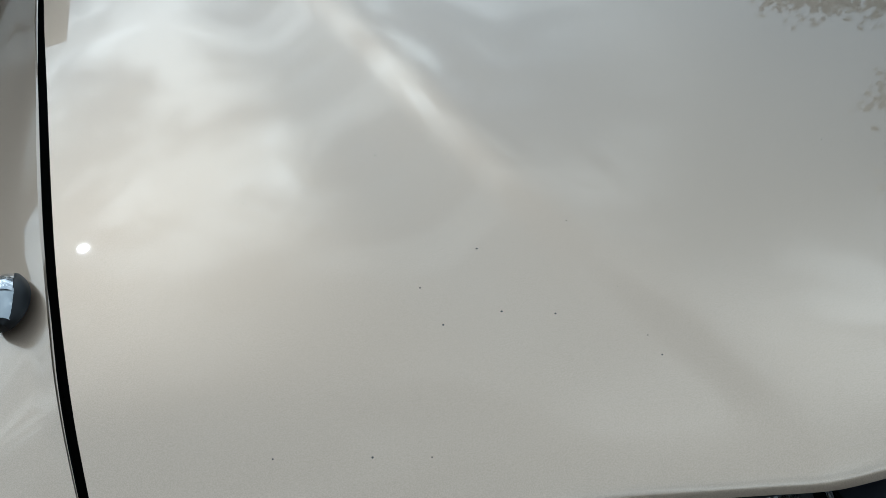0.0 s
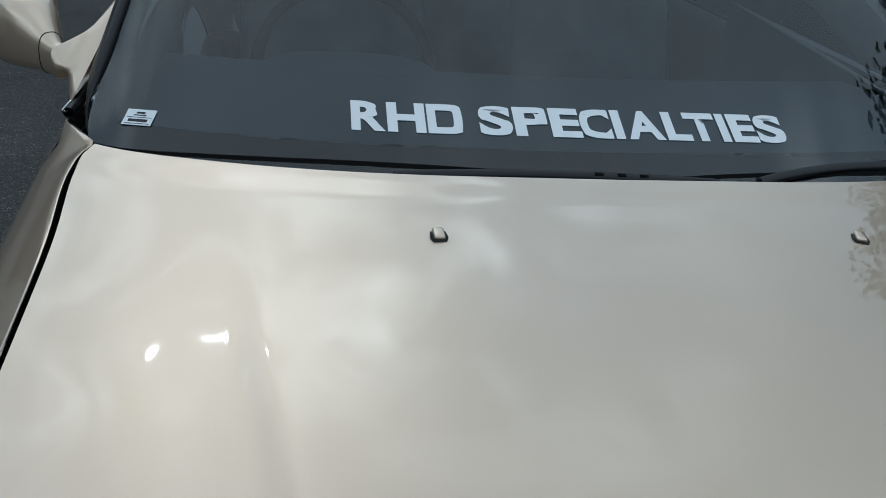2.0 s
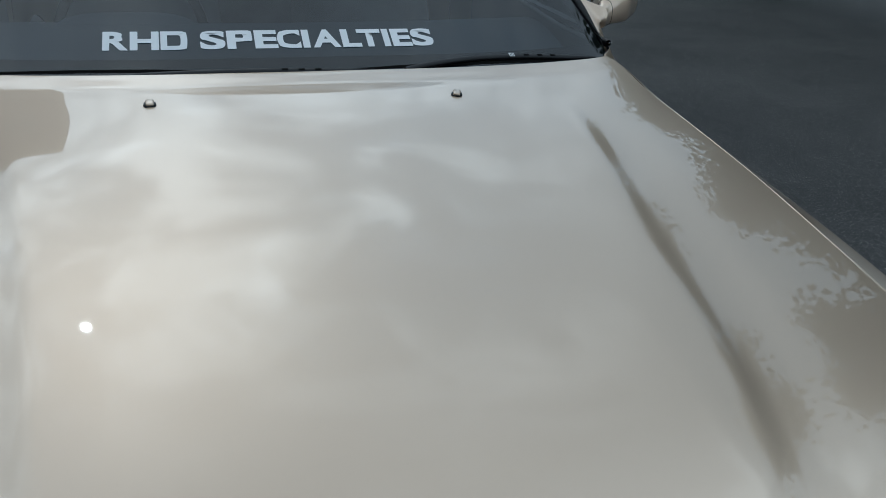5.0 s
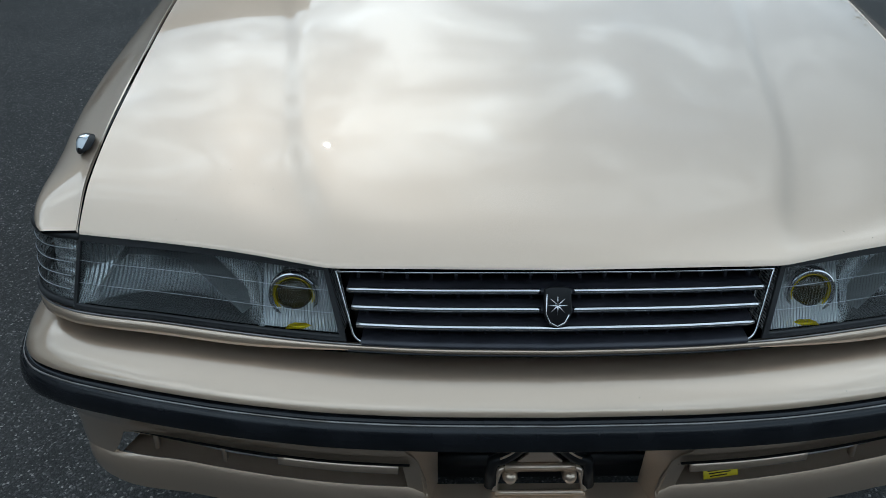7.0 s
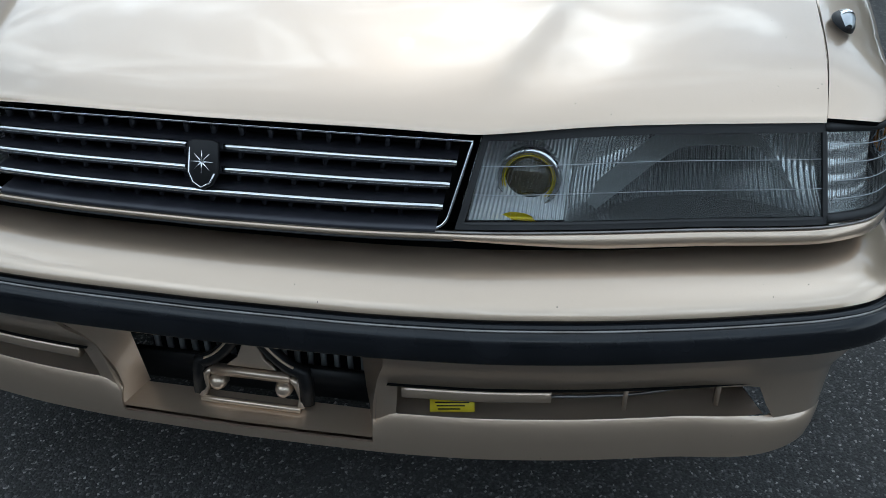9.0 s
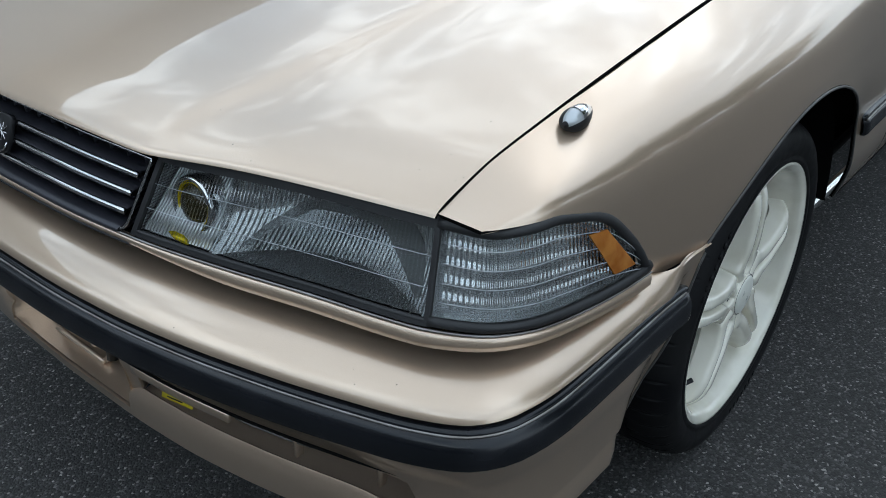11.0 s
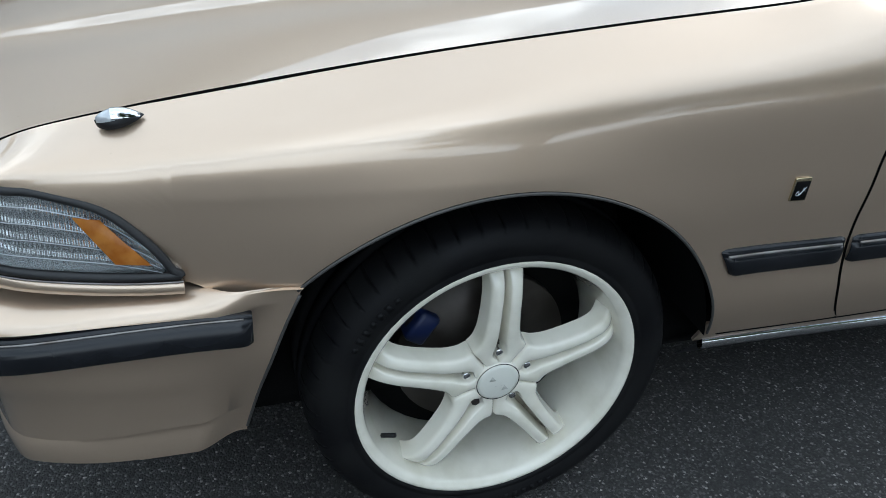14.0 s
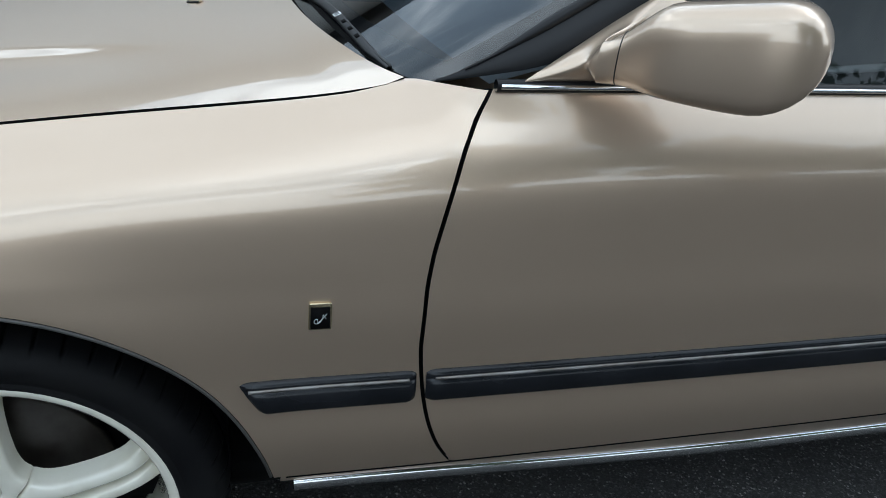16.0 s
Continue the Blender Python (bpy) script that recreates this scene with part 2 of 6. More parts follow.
def pane(name, tint, gloss_rough=0.0, ior=1.5, flutes=0.0, flute_scale=0.0):
    """Thin glass or clear plastic: seen through, with a Fresnel gloss."""
    m = bpy.data.materials.new(name)
    m.use_nodes = True
    nt = m.node_tree
    nt.nodes.clear()
    out = nt.nodes.new("ShaderNodeOutputMaterial")
    see, shine, mix = (nt.nodes.new(k) for k in ("ShaderNodeBsdfTransparent", "ShaderNodeBsdfGlossy", "ShaderNodeMixShader"))
    see.inputs["Color"].default_value = (*tint, 1)
    shine.inputs["Roughness"].default_value = gloss_rough
    fres = nt.nodes.new("ShaderNodeFresnel")
    fres.inputs["IOR"].default_value = ior
    if flutes:
        c = nt.nodes.new("ShaderNodeTexCoord")
        w = nt.nodes.new("ShaderNodeTexWave")
        w.wave_type, w.bands_direction = "BANDS", "X"
        w.inputs["Scale"].default_value, w.inputs["Distortion"].default_value = flute_scale, 0.15
        b = nt.nodes.new("ShaderNodeBump")
        b.inputs["Strength"].default_value, b.inputs["Distance"].default_value = flutes, 0.0014
        nt.links.new(c.outputs["UV"], w.inputs["Vector"])
        nt.links.new(w.outputs["Fac"], b.inputs["Height"])
        nt.links.new(b.outputs["Normal"], shine.inputs["Normal"])
        nt.links.new(b.outputs["Normal"], fres.inputs["Normal"])
    nt.links.new(fres.outputs["Fac"], mix.inputs["Fac"])
    nt.links.new(see.outputs["BSDF"], mix.inputs[1])
    nt.links.new(shine.outputs["BSDF"], mix.inputs[2])
    nt.links.new(mix.outputs["Shader"], out.inputs["Surface"])
    return m


def reflector(name, columns, rows, depth, rough, metal=0.95, tone=0.86):
    """Vacuum-metallised plastic with moulded flutes: columns and rows of small pillows."""
    m = material(name, (tone, tone * 1.02, tone * 1.03), rough, metal)
    c = coords(m)
    waves = []
    for way, scale in (("X", columns), ("Y", rows)):
        w = m.node_tree.nodes.new("ShaderNodeTexWave")
        w.wave_type, w.bands_direction = "BANDS", way
        w.inputs["Scale"].default_value, w.inputs["Distortion"].default_value = scale, 0.25
        link(m, c, "UV", w, "Vector")
        waves.append(w)
    add = m.node_tree.nodes.new("ShaderNodeMath")
    link(m, waves[0], "Fac", add, 0)
    link(m, waves[1], "Fac", add, 1)
    bump(m, add, "Value", 1.0, depth)
    return m


PAINT = car_paint()
ASPHALT = asphalt()
RUBBER = varied(material("black_rubber", (0.02, 0.02, 0.021), 0.55), (0.012, 0.012, 0.013), (0.026, 0.026, 0.027), 9.0, rough=(0.45, 0.65), relief=0.0004)
STRIP = varied(material("grey_black_moulding", (0.008, 0.009, 0.011), 0.3, spec=0.38), (0.006, 0.007, 0.009), (0.012, 0.013, 0.016), 12.0, rough=(0.16, 0.27), relief=0.0002)
TYRE = varied(material("tyre_rubber", (0.006, 0.006, 0.007), 0.7, spec=0.16), (0.005, 0.005, 0.006), (0.010, 0.010, 0.010), 14.0, rough=(0.50, 0.75), relief=0.0005)
LIP = material("grey_lip_moulding", (0.06, 0.058, 0.055), 0.4)
CHROME = material("chrome", (0.78, 0.79, 0.80), 0.09, 1.0)
DULL_METAL = varied(material("dull_metal", (0.30, 0.29, 0.28), 0.45, 0.9), (0.20, 0.18, 0.16), (0.36, 0.35, 0.34), 20.0, rough=(0.35, 0.6))
# groove dirt, with the shade of the groove's depth added to the tone
DIRTY_SHADED_WHEEL = varied(material("dirty_shaded_wheel_paint", (0.34, 0.31, 0.23), 0.5), (0.14, 0.12, 0.08), (0.34, 0.31, 0.24), 30.0)
WHITE_WHEEL = varied(material("white_wheel_paint", (0.76, 0.74, 0.66), 0.20, 0.0, 0.8), (0.71, 0.68, 0.565), (0.81, 0.78, 0.675), 16.0, lo=0.3, hi=0.55)
BLACK = material("black_plastic", (0.007, 0.007, 0.008), 0.45, spec=0.35)
# near-black colour holds the shade of cavities and gaps; also serves black parts
VOID = material("cavity_shade_black", (0.004, 0.004, 0.004), 0.9, spec=0.1)
GREY_GRILLE = varied(material("dark_grey_grille", (0.034, 0.034, 0.042), 0.36, 0.2), (0.030, 0.030, 0.037), (0.042, 0.042, 0.052), 30.0)
GLASS = pane("windscreen_glass", (0.42, 0.49, 0.55), 0.0, 1.72)
SIDE_GLASS = pane("side_glass", (0.38, 0.42, 0.42), 0.0, 1.52)
LENS = pane("fluted_lamp_glass", (0.93, 0.96, 0.96), 0.06, 1.55, 1.0, 25.0)
CORNER_LENS = pane("fluted_corner_lens", (0.95, 0.97, 0.97), 0.04, 1.5, 0.9, 15.0)
RIB = material("moulded_lens_rib", (0.36, 0.38, 0.40), 0.2)
AMBER = varied(material("amber_plastic", (0.36, 0.12, 0.015), 0.18), (0.32, 0.10, 0.012), (0.44, 0.17, 0.03), 40.0)
YELLOW = material("yellow_label", (0.72, 0.58, 0.02), 0.5)
PROJ = material("projector_glass", (0.026, 0.020, 0.004), 0.03, 0.0, 1.0)
# the projector's yellow reflections are put into this colour
YELLOW_BULB = material("yellow_reflection_ring", (0.92, 0.70, 0.01), 0.25, 0.6)
# one metallised plastic in several tones, standing in for lit and shaded areas
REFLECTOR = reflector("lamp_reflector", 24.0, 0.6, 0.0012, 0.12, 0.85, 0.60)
SHADED_REFLECTOR = reflector("shaded_reflector_floor", 24.0, 0.6, 0.001, 0.2, 0.8, 0.42)
PILLOWS = reflector("pillowed_reflector", 15.0, 1.7, 0.0018, 0.10, 0.80, 0.95)
BEZEL = reflector("fluted_bezel", 7.0, 0.8, 0.0020, 0.14, 0.7, 0.84)
LIT_FACET = reflector("lit_lamp_facet", 34.0, 0.4, 0.0012, 0.22, 0.65, 0.84)
SATIN = material("satin_bright_trim", (0.88, 0.89, 0.90), 0.25, 0.6)
WHITE_VINYL = material("white_vinyl", (0.78, 0.79, 0.80), 0.5)
GOLD = material("gold_trim", (0.60, 0.51, 0.34), 0.25, 1.0)
BLUE = material("blue_caliper_paint", (0.004, 0.012, 0.060), 0.4)
BRAKE = varied(material("rusty_brake_steel", (0.05, 0.042, 0.035), 0.5, 0.5), (0.03, 0.024, 0.02), (0.065, 0.057, 0.05), 18.0, rough=(0.4, 0.65))
DASH = varied(material("dashboard_vinyl", (0.20, 0.21, 0.215), 0.7), (0.18, 0.19, 0.195), (0.22, 0.23, 0.235), 3.0)
SEAT = varied(material("seat_velour", (0.22, 0.22, 0.22), 0.9), (0.19, 0.19, 0.19), (0.26, 0.26, 0.255), 6.0)
RADIATOR = material("condenser_fins", (0.45, 0.46, 0.46), 0.5, 0.3)
LEAF = varied(material("leaf", (0.06, 0.09, 0.03), 0.6), (0.035, 0.06, 0.02), (0.08, 0.11, 0.04), 3.0)
BARK = varied(material("bark", (0.10, 0.08, 0.06), 0.9), (0.07, 0.055, 0.04), (0.14, 0.11, 0.085), 8.0, relief=0.006)
RENDERED_WALL = varied(material("painted_wall", (0.30, 0.28, 0.25), 0.85), (0.26, 0.24, 0.21), (0.34, 0.32, 0.285), 1.2, relief=0.002)
PALE_WALL = varied(material("pale_painted_wall", (0.62, 0.60, 0.57), 0.85), (0.58, 0.56, 0.53), (0.66, 0.64, 0.61), 1.2, relief=0.002)
ROOFING = varied(material("roofing", (0.07, 0.065, 0.06), 0.85), (0.05, 0.047, 0.043), (0.09, 0.085, 0.08), 2.0)


# ---- mesh helpers ----
def smooth_curve(xs, ys):
    """A curve through a few knots with no overshoot; straight on beyond its ends."""
    xs, ys = np.array(xs, float), np.array(ys, float)
    h, d = np.diff(xs), np.diff(ys) / np.diff(xs)
    m = np.r_[d[0], np.where(d[:-1] * d[1:] > 0, 2 * d[:-1] * d[1:] / (d[:-1] + d[1:] + 1e-12), 0), d[-1]]

    def at(x):
        if x <= xs[0]:
            return float(ys[0] + (x - xs[0]) * m[0])
        if x >= xs[-1]:
            return float(ys[-1] + (x - xs[-1]) * m[-1])
        k = int(np.searchsorted(xs, x, side="right") - 1)
        t = (x - xs[k]) / h[k]
        return float((1 + 2 * t) * (1 - t) ** 2 * ys[k] + t * (1 - t) ** 2 * h[k] * m[k] + t * t * (3 - 2 * t) * ys[k + 1] + t * t * (t - 1) * h[k] * m[k + 1])

    return at


def fair_curve(xs, ys, width, first=None, last=None):
    """The same curve with its small kinks ironed out over about that width, between first and last."""
    raw, step = smooth_curve(xs, ys), 0.004 * (xs[-1] - xs[0])
    start, count = xs[0] - 0.3 * (xs[-1] - xs[0]), 401
    grid = np.array([raw(start + step * i) for i in range(count)])
    reach = int(3 * width / step)
    w = np.exp(-0.5 * (np.arange(-reach, reach + 1) * step / width) ** 2)
    flat = np.convolve(np.pad(grid, reach, mode="reflect", reflect_type="odd"), w / w.sum(), mode="valid").tolist()

    def at(x):
        f = min(max((x - start) / step, 0.0), count - 1.001)
        i = int(f)
        smooth = flat[i] + (flat[i + 1] - flat[i]) * (f - i)
        k = (1.0 if first is None else ease((x - first) / (2 * width))) * (1.0 if last is None else ease((last - x) / (2 * width)))
        return smooth if k >= 1 else raw(x) + (smooth - raw(x)) * k

    return at


def ease(t):
    t = min(1.0, max(0.0, t))
    return t * t * (3 - 2 * t)


def empty(name):
    return new(name)


def part(name, bm, mat, parent=None, label="", flat=False):
    me = bpy.data.meshes.new(name)
    if not flat:
        for f in bm.faces:
            f.smooth = True
    bm.to_mesh(me)
    bm.free()
    me.materials.append(mat)
    ob = new(name, me)
    if parent is not None:
        ob.parent = parent
    if label:
        ob["label"] = label
    return ob


def solid(ob, thick, offset=-1.0, shaded_rim=False):
    mod = ob.modifiers.new("thickness", "SOLIDIFY")
    mod.thickness, mod.offset, mod.use_even_offset = thick, offset, False
    if shaded_rim:                                   # near-black cut edge: the shut gap's shade put into the rim
        ob.data.materials.append(VOID)
        mod.material_offset_rim = 1
    cut = ob.modifiers.new("crisp_edges", "EDGE_SPLIT")
    cut.split_angle = radians(42)
    return ob


def round_edges(ob, width, segments=2, angle=35):
    mod = ob.modifiers.new("edges", "BEVEL")
    mod.width, mod.segments, mod.limit_method, mod.angle_limit = width, segments, "ANGLE", radians(angle)
    return ob


def sheet(fn, us, vs, side=1, hole=None, closed_v=False, uv=False, bm=None):
    """A grid of fn(u, v); side=-1 mirrors it in the car's middle plane."""
    bm = bm or bmesh.new()
    rows = []
    for u in us:
        row = []
        for v in vs:
            x, y, z = fn(u, v)
            row.append(bm.verts.new((x * side, y, z)))
        rows.append(row)
    lay = bm.loops.layers.uv.verify() if uv else None
    nv = len(vs)
    for i in range(len(us) - 1):
        for j in range(nv if closed_v else nv - 1):
            k = (j + 1) % nv
            if hole and hole((us[i] + us[i + 1]) / 2, (vs[j] + vs[k]) / 2):
                continue
            q = [rows[i][j], rows[i + 1][j], rows[i + 1][k], rows[i][k]]
            w = [(us[i], vs[j]), (us[i + 1], vs[j]), (us[i + 1], vs[k]), (us[i], vs[k])]
            if side < 0:
                q, w = q[::-1], w[::-1]
            f = bm.faces.new(q)
            if lay:
                for loop, c in zip(f.loops, w):
                    loop[lay].uv = c
    return bm


def span(a, b, n):
    return [a + (b - a) * i / n for i in range(n + 1)]


def tube(points, radius, sides=8, bm=None, close=False):
    """A round bar along points; radius may be a function of the way along."""
    bm = bm or bmesh.new()
    pts = [Vector(p) for p in points]
    n, rings, up = len(pts), [], None
    for i, p in enumerate(pts):
        a, b = pts[(i - 1) % n if close else max(i - 1, 0)], pts[(i + 1) % n if close else min(i + 1, n - 1)]
        t = (b - a).normalized()
        if up is None:
            up = Vector((0, 0, 1)) if abs(t.z) < 0.9 else Vector((1, 0, 0))
        e = (up - t * up.dot(t)).normalized()
        up, f = e, t.cross(e)
        r = radius(i / max(n - 1, 1)) if callable(radius) else radius
        rings.append([bm.verts.new(p + r * (math.cos(w) * e + math.sin(w) * f)) for w in (2 * math.pi * k / sides for k in range(sides))])
    for i in range(n if close else n - 1):
        for k in range(sides):
            bm.faces.new([rings[i][k], rings[i][(k + 1) % sides], rings[(i + 1) % n][(k + 1) % sides], rings[(i + 1) % n][k]])
    if not close:
        bm.faces.new(rings[0][::-1])
        bm.faces.new(rings[-1])
    return bm


def lathe(profile, m, segments=48, bm=None, closed=False):
    """Turns (radius, height) pairs round the local z axis, placed by m."""
    bm = bm or bmesh.new()
    rings = []
    for r, h in profile:
        rings.append([bm.verts.new(m @ Vector((r * math.cos(a), r * math.sin(a), h))) for a in (2 * math.pi * k / segments for k in range(segments))])
    loops = list(zip(rings, rings[1:])) + ([(rings[-1], rings[0])] if closed else [])
    for a, b in loops:
        for k in range(segments):
            j = (k + 1) % segments
            bm.faces.new([a[k], a[j], b[j], b[k]])
    if not closed:
        for ring, flip in ((rings[0], True), (rings[-1], False)):
            if (ring[0].co - ring[segments // 2].co).length > 1e-4:
                bm.faces.new(ring[::-1] if flip else ring)
    return bm


def block(size, m, bm=None):
    bm = bm or bmesh.new()
    bmesh.ops.create_cube(bm, size=1.0, matrix=m @ Matrix.Diagonal((*size, 1)))
    return bm


def prism(outline, m, depth, bm=None):
    """A flat outline given as (x, y), extruded by depth along local z and placed by m."""
    bm = bm or bmesh.new()
    lo = [bm.verts.new(m @ Vector((x, y, 0))) for x, y in outline]
    hi = [bm.verts.new(m @ Vector((x, y, depth))) for x, y in outline]
    bm.faces.new(lo[::-1])
    bm.faces.new(hi)
    for i in range(len(lo)):
        j = (i + 1) % len(lo)
        bm.faces.new([lo[i], lo[j], hi[j], hi[i]])
    return bm


def facing(at, out, up=(0, 0, 1)):
    """A frame at a place: local z points out, local y upwards."""
    z = Vector(out).normalized()
    y = (Vector(up) - z * Vector(up).dot(z)).normalized()
    return Matrix.Translation(at) @ Matrix((y.cross(z), y, z)).transposed().to_4x4()


# ---- the shape of the car: nose towards -y, middle plane x = 0, ground z = 0 ----
GAP_X = fair_curve([0.217, 0.30, 0.40, 0.55, 0.70, 0.85, 1.0, 1.15, 1.30, 1.38, 1.42, 1.46, 1.485, 1.513, 1.56, 1.61, 2.0, 2.8, 3.6, 4.5],
                     [0.700, 0.708, 0.715, 0.721, 0.726, 0.732, 0.737, 0.740, 0.745, 0.753, 0.756, 0.756, 0.752, 0.742, 0.770, 0.795, 0.800, 0.800, 0.785, 0.74], 0.035, 0.30, 1.50)
GAP_Z = fair_curve([0.217, 0.30, 0.40, 0.55, 0.70, 0.85, 1.0, 1.15, 1.30, 1.42, 1.513, 1.61, 2.0, 2.8, 3.6, 4.5],
                     [0.7275, 0.764, 0.788, 0.814, 0.838, 0.860, 0.878, 0.895, 0.911, 0.927, 0.945, 0.948, 0.948, 0.948, 0.945, 0.93], 0.06, 0.30, 1.50)
BODY_GAP_X = fair_curve([0.217, 0.30, 0.40, 0.55, 0.70, 0.85, 1.0, 1.15, 1.30, 1.42, 1.513, 1.58, 1.68, 2.0, 2.8, 3.6, 4.5],
                        [0.700, 0.708, 0.715, 0.721, 0.726, 0.732, 0.739, 0.742, 0.747, 0.755, 0.762, 0.774, 0.790, 0.800, 0.800, 0.785, 0.74], 0.09, 0.30)
BODY_GAP_Z = fair_curve([0.217, 0.30, 0.40, 0.55, 0.70, 0.85, 1.0, 1.15, 1.30, 1.42, 1.513, 1.61, 2.0, 2.8, 3.6, 4.5],
                        [0.7275, 0.764, 0.788, 0.814, 0.838, 0.860, 0.878, 0.895, 0.911, 0.928, 0.942, 0.949, 0.950, 0.950, 0.945, 0.93], 0.07, 0.30)
SHOULDER = fair_curve([0.2, 0.435, 0.63, 0.85, 1.1, 1.4, 1.57, 2.2, 4.5], [0.775, 0.788, 0.795, 0.799, 0.808, 0.814, 0.819, 0.842, 0.835], 0.14)
WIDTH = fair_curve([0.22, 0.275, 0.345, 0.42, 0.46, 0.56, 0.63, 0.95, 1.30, 1.55, 2.2, 3.2, 4.0, 4.5],
                     [0.762, 0.790, 0.806, 0.816, 0.820, 0.836, 0.844, 0.851, 0.858, 0.865, 0.869, 0.864, 0.845, 0.80], 0.07, 0.42)
ARCH_Y, ARCH_Z, ARCH_R, AXLE_REAR = 0.918, 0.280, 0.420, 3.62
FLANK = fair_curve([0, 0.10, 0.24, 0.38, 0.50, 0.62, 0.80, 1.0], [0, 0.25, 0.56, 0.79, 0.90, 0.945, 0.978, 1.0], 0.06, 0.0)


LAMP_TOP = smooth_curve([0.217, 0.275, 0.345, 0.375, 0.42, 0.448, 0.462], [0.7275, 0.7268, 0.712, 0.700, 0.660, 0.622, 0.594])


def body_x(y, z):
    """Half width of fender, doors and rear wing at a height."""
    zg, xg, xm = BODY_GAP_Z(y), BODY_GAP_X(y), WIDTH(y)
    low = SHOULDER(y) - 0.085
    if y < 0.62:                                    # over the corner lamp the flank ends at the lamp
        d = LAMP_TOP(max(y, 0.217)) - 0.004 - low
        low += 0.5 * (d + math.hypot(d, 0.022))
    if z > low:
        x = xg + (xm - xg) * FLANK((zg - z) / (zg - low))
    else:
        x = xm - 0.013 * ease((0.68 - z) / 0.16) - 0.046 * ease((0.46 - z) / 0.22)
    x -= 0.003 * math.exp(-((z - low + 0.02) / 0.075) ** 2)      # slight hollow under the shoulder
    for ay in (ARCH_Y, AXLE_REAR):
        r = math.hypot(y - ay, z - ARCH_Z)
        if abs(y - ay) < 0.6:                       # the flare stands out most over the top of the arch
            x += 0.015 * max(0.0, (z - ARCH_Z) / max(r, 0.1)) ** 1.6 * math.exp(-(max(0.0, r - ARCH_R) / 0.080) ** 1.5)
    return x


def arch_z(y, ay):
    return ARCH_Z + math.sqrt(max(0.0, ARCH_R ** 2 - (y - ay) ** 2))


SKIRT = 0.354                                       # lower edge of fender and doors, above the sill


def fender_bottom(y):
    if y < 0.462:
        return LAMP_TOP(y)
    if y < 0.614:
        return 0.581 - 0.020 * ease((y - 0.462) / 0.05)
    if y < ARCH_Y + ARCH_R - 0.001:
        return max(SKIRT, arch_z(y, ARCH_Y))
    return SKIRT


BUMPER_BACK = smooth_curve([0.269, 0.335, 0.408, 0.49, 0.565], [0.532, 0.546, 0.563, 0.588, 0.616])


def flush_x(y, z):
    """Where the bumper's end lies flush with the body."""
    return body_x(y, max(z, 0.36)) + 0.0015 - 0.20 * max(0.0, 0.36 - z)


DOOR_GAP = smooth_curve([0.30, 0.355, 0.42, 0.478, 0.54, 0.612, 0.68, 0.737, 0.787, 0.834, 0.873, 0.91, 0.948, 0.99],
                        [1.660, 1.605, 1.568, 1.549, 1.538, 1.531, 1.531, 1.535, 1.544, 1.555, 1.568, 1.588, 1.610, 1.63])
FRONT_LEAN = 0.42
NOSE = [(0, 0.105), (0.15, 0.109), (0.30, 0.122), (0.45, 0.149), (0.58, 0.176), (0.66, 0.192), (0.717, 0.207), (0.762, 0.227), (0.791, 0.266), (0.806, 0.340), (0.814, 0.417), (0.817, 0.465)]
BUMPER = [(0, 0.020), (0.17, 0.023), (0.307, 0.032), (0.431, 0.050), (0.556, 0.077), (0.665, 0.107), (0.739, 0.132), (0.792, 0.161), (0.821, 0.203), (0.836, 0.270), (0.842, 0.362), (0.846, 0.476), (0.850, 0.551), (0.852, 0.64)]


def plan_curve(points):
    """A way round the nose by arc length from the middle plane, with its outward normal."""
    p = np.array(points)
    a = np.r_[0, np.cumsum(np.hypot(*np.diff(p, axis=0).T))]
    fx, fy = smooth_curve(a, p[:, 0]), smooth_curve(a, p[:, 1])
    by_x = smooth_curve(p[:-1, 0], a[:-1])

    def at(s):
        k, e = (1 if s >= 0 else -1), 0.006
        t = abs(s)
        x, y = fx(t), fy(t)
        dx, dy = fx(t + e) - fx(max(t - e, 0)), fy(t + e) - fy(max(t - e, 0))
        if t < e:
            dy = 0.0
        n = math.hypot(dx, dy)
        return x * k, y, dy / n * k, -dx / n

    return at, float(a[-1]), by_x


nose_at, NOSE_END, nose_by_x = plan_curve(NOSE)
nose_by_y = smooth_curve([q[1] for q in NOSE[7:]], [nose_by_x(q[0]) for q in NOSE[7:-1]] + [NOSE_END])
bumper_at, BUMPER_END, bumper_by_x = plan_curve(BUMPER)


def nose(s, z, out=0.0):
    """The face that carries grille and lamps; it leans back upwards."""
    x, y, nx, ny = nose_at(s)
    o = out - (z - 0.67) * (FRONT_LEAN - 0.27 * ease((abs(s) - 0.70) / 0.12))
    return x + nx * o, y + ny * o, z


def bumper(s, z, out=0.0):
    x, y, nx, ny = bumper_at(s)
    return x + nx * out, y + ny * out, z


car = tagged(empty("car"), "champagne beige metallic saloon car parked on asphalt, white alloy wheels", "car")

# -- bonnet --
HOOD_FRONT = smooth_curve([0, 0.15, 0.309, 0.36, 0.424, 0.554, 0.70, 0.75], [0.104, 0.108, 0.120, 0.134, 0.152, 0.184, 0.215, 0.226])
HOOD_REAR = smooth_curve([0, 0.25, 0.36, 0.478, 0.63, 0.70, 0.747], [1.392, 1.396, 1.403, 1.419, 1.457, 1.484, 1.512])
HOOD_MID = fair_curve([0.104, 0.107, 0.113, 0.135, 0.188, 0.35, 0.55, 0.80, 1.0, 1.245, 1.392], [0.7255, 0.7305, 0.7345, 0.7447, 0.7607, 0.802, 0.840, 0.880, 0.906, 0.936, 0.948], 0.07, 0.17)
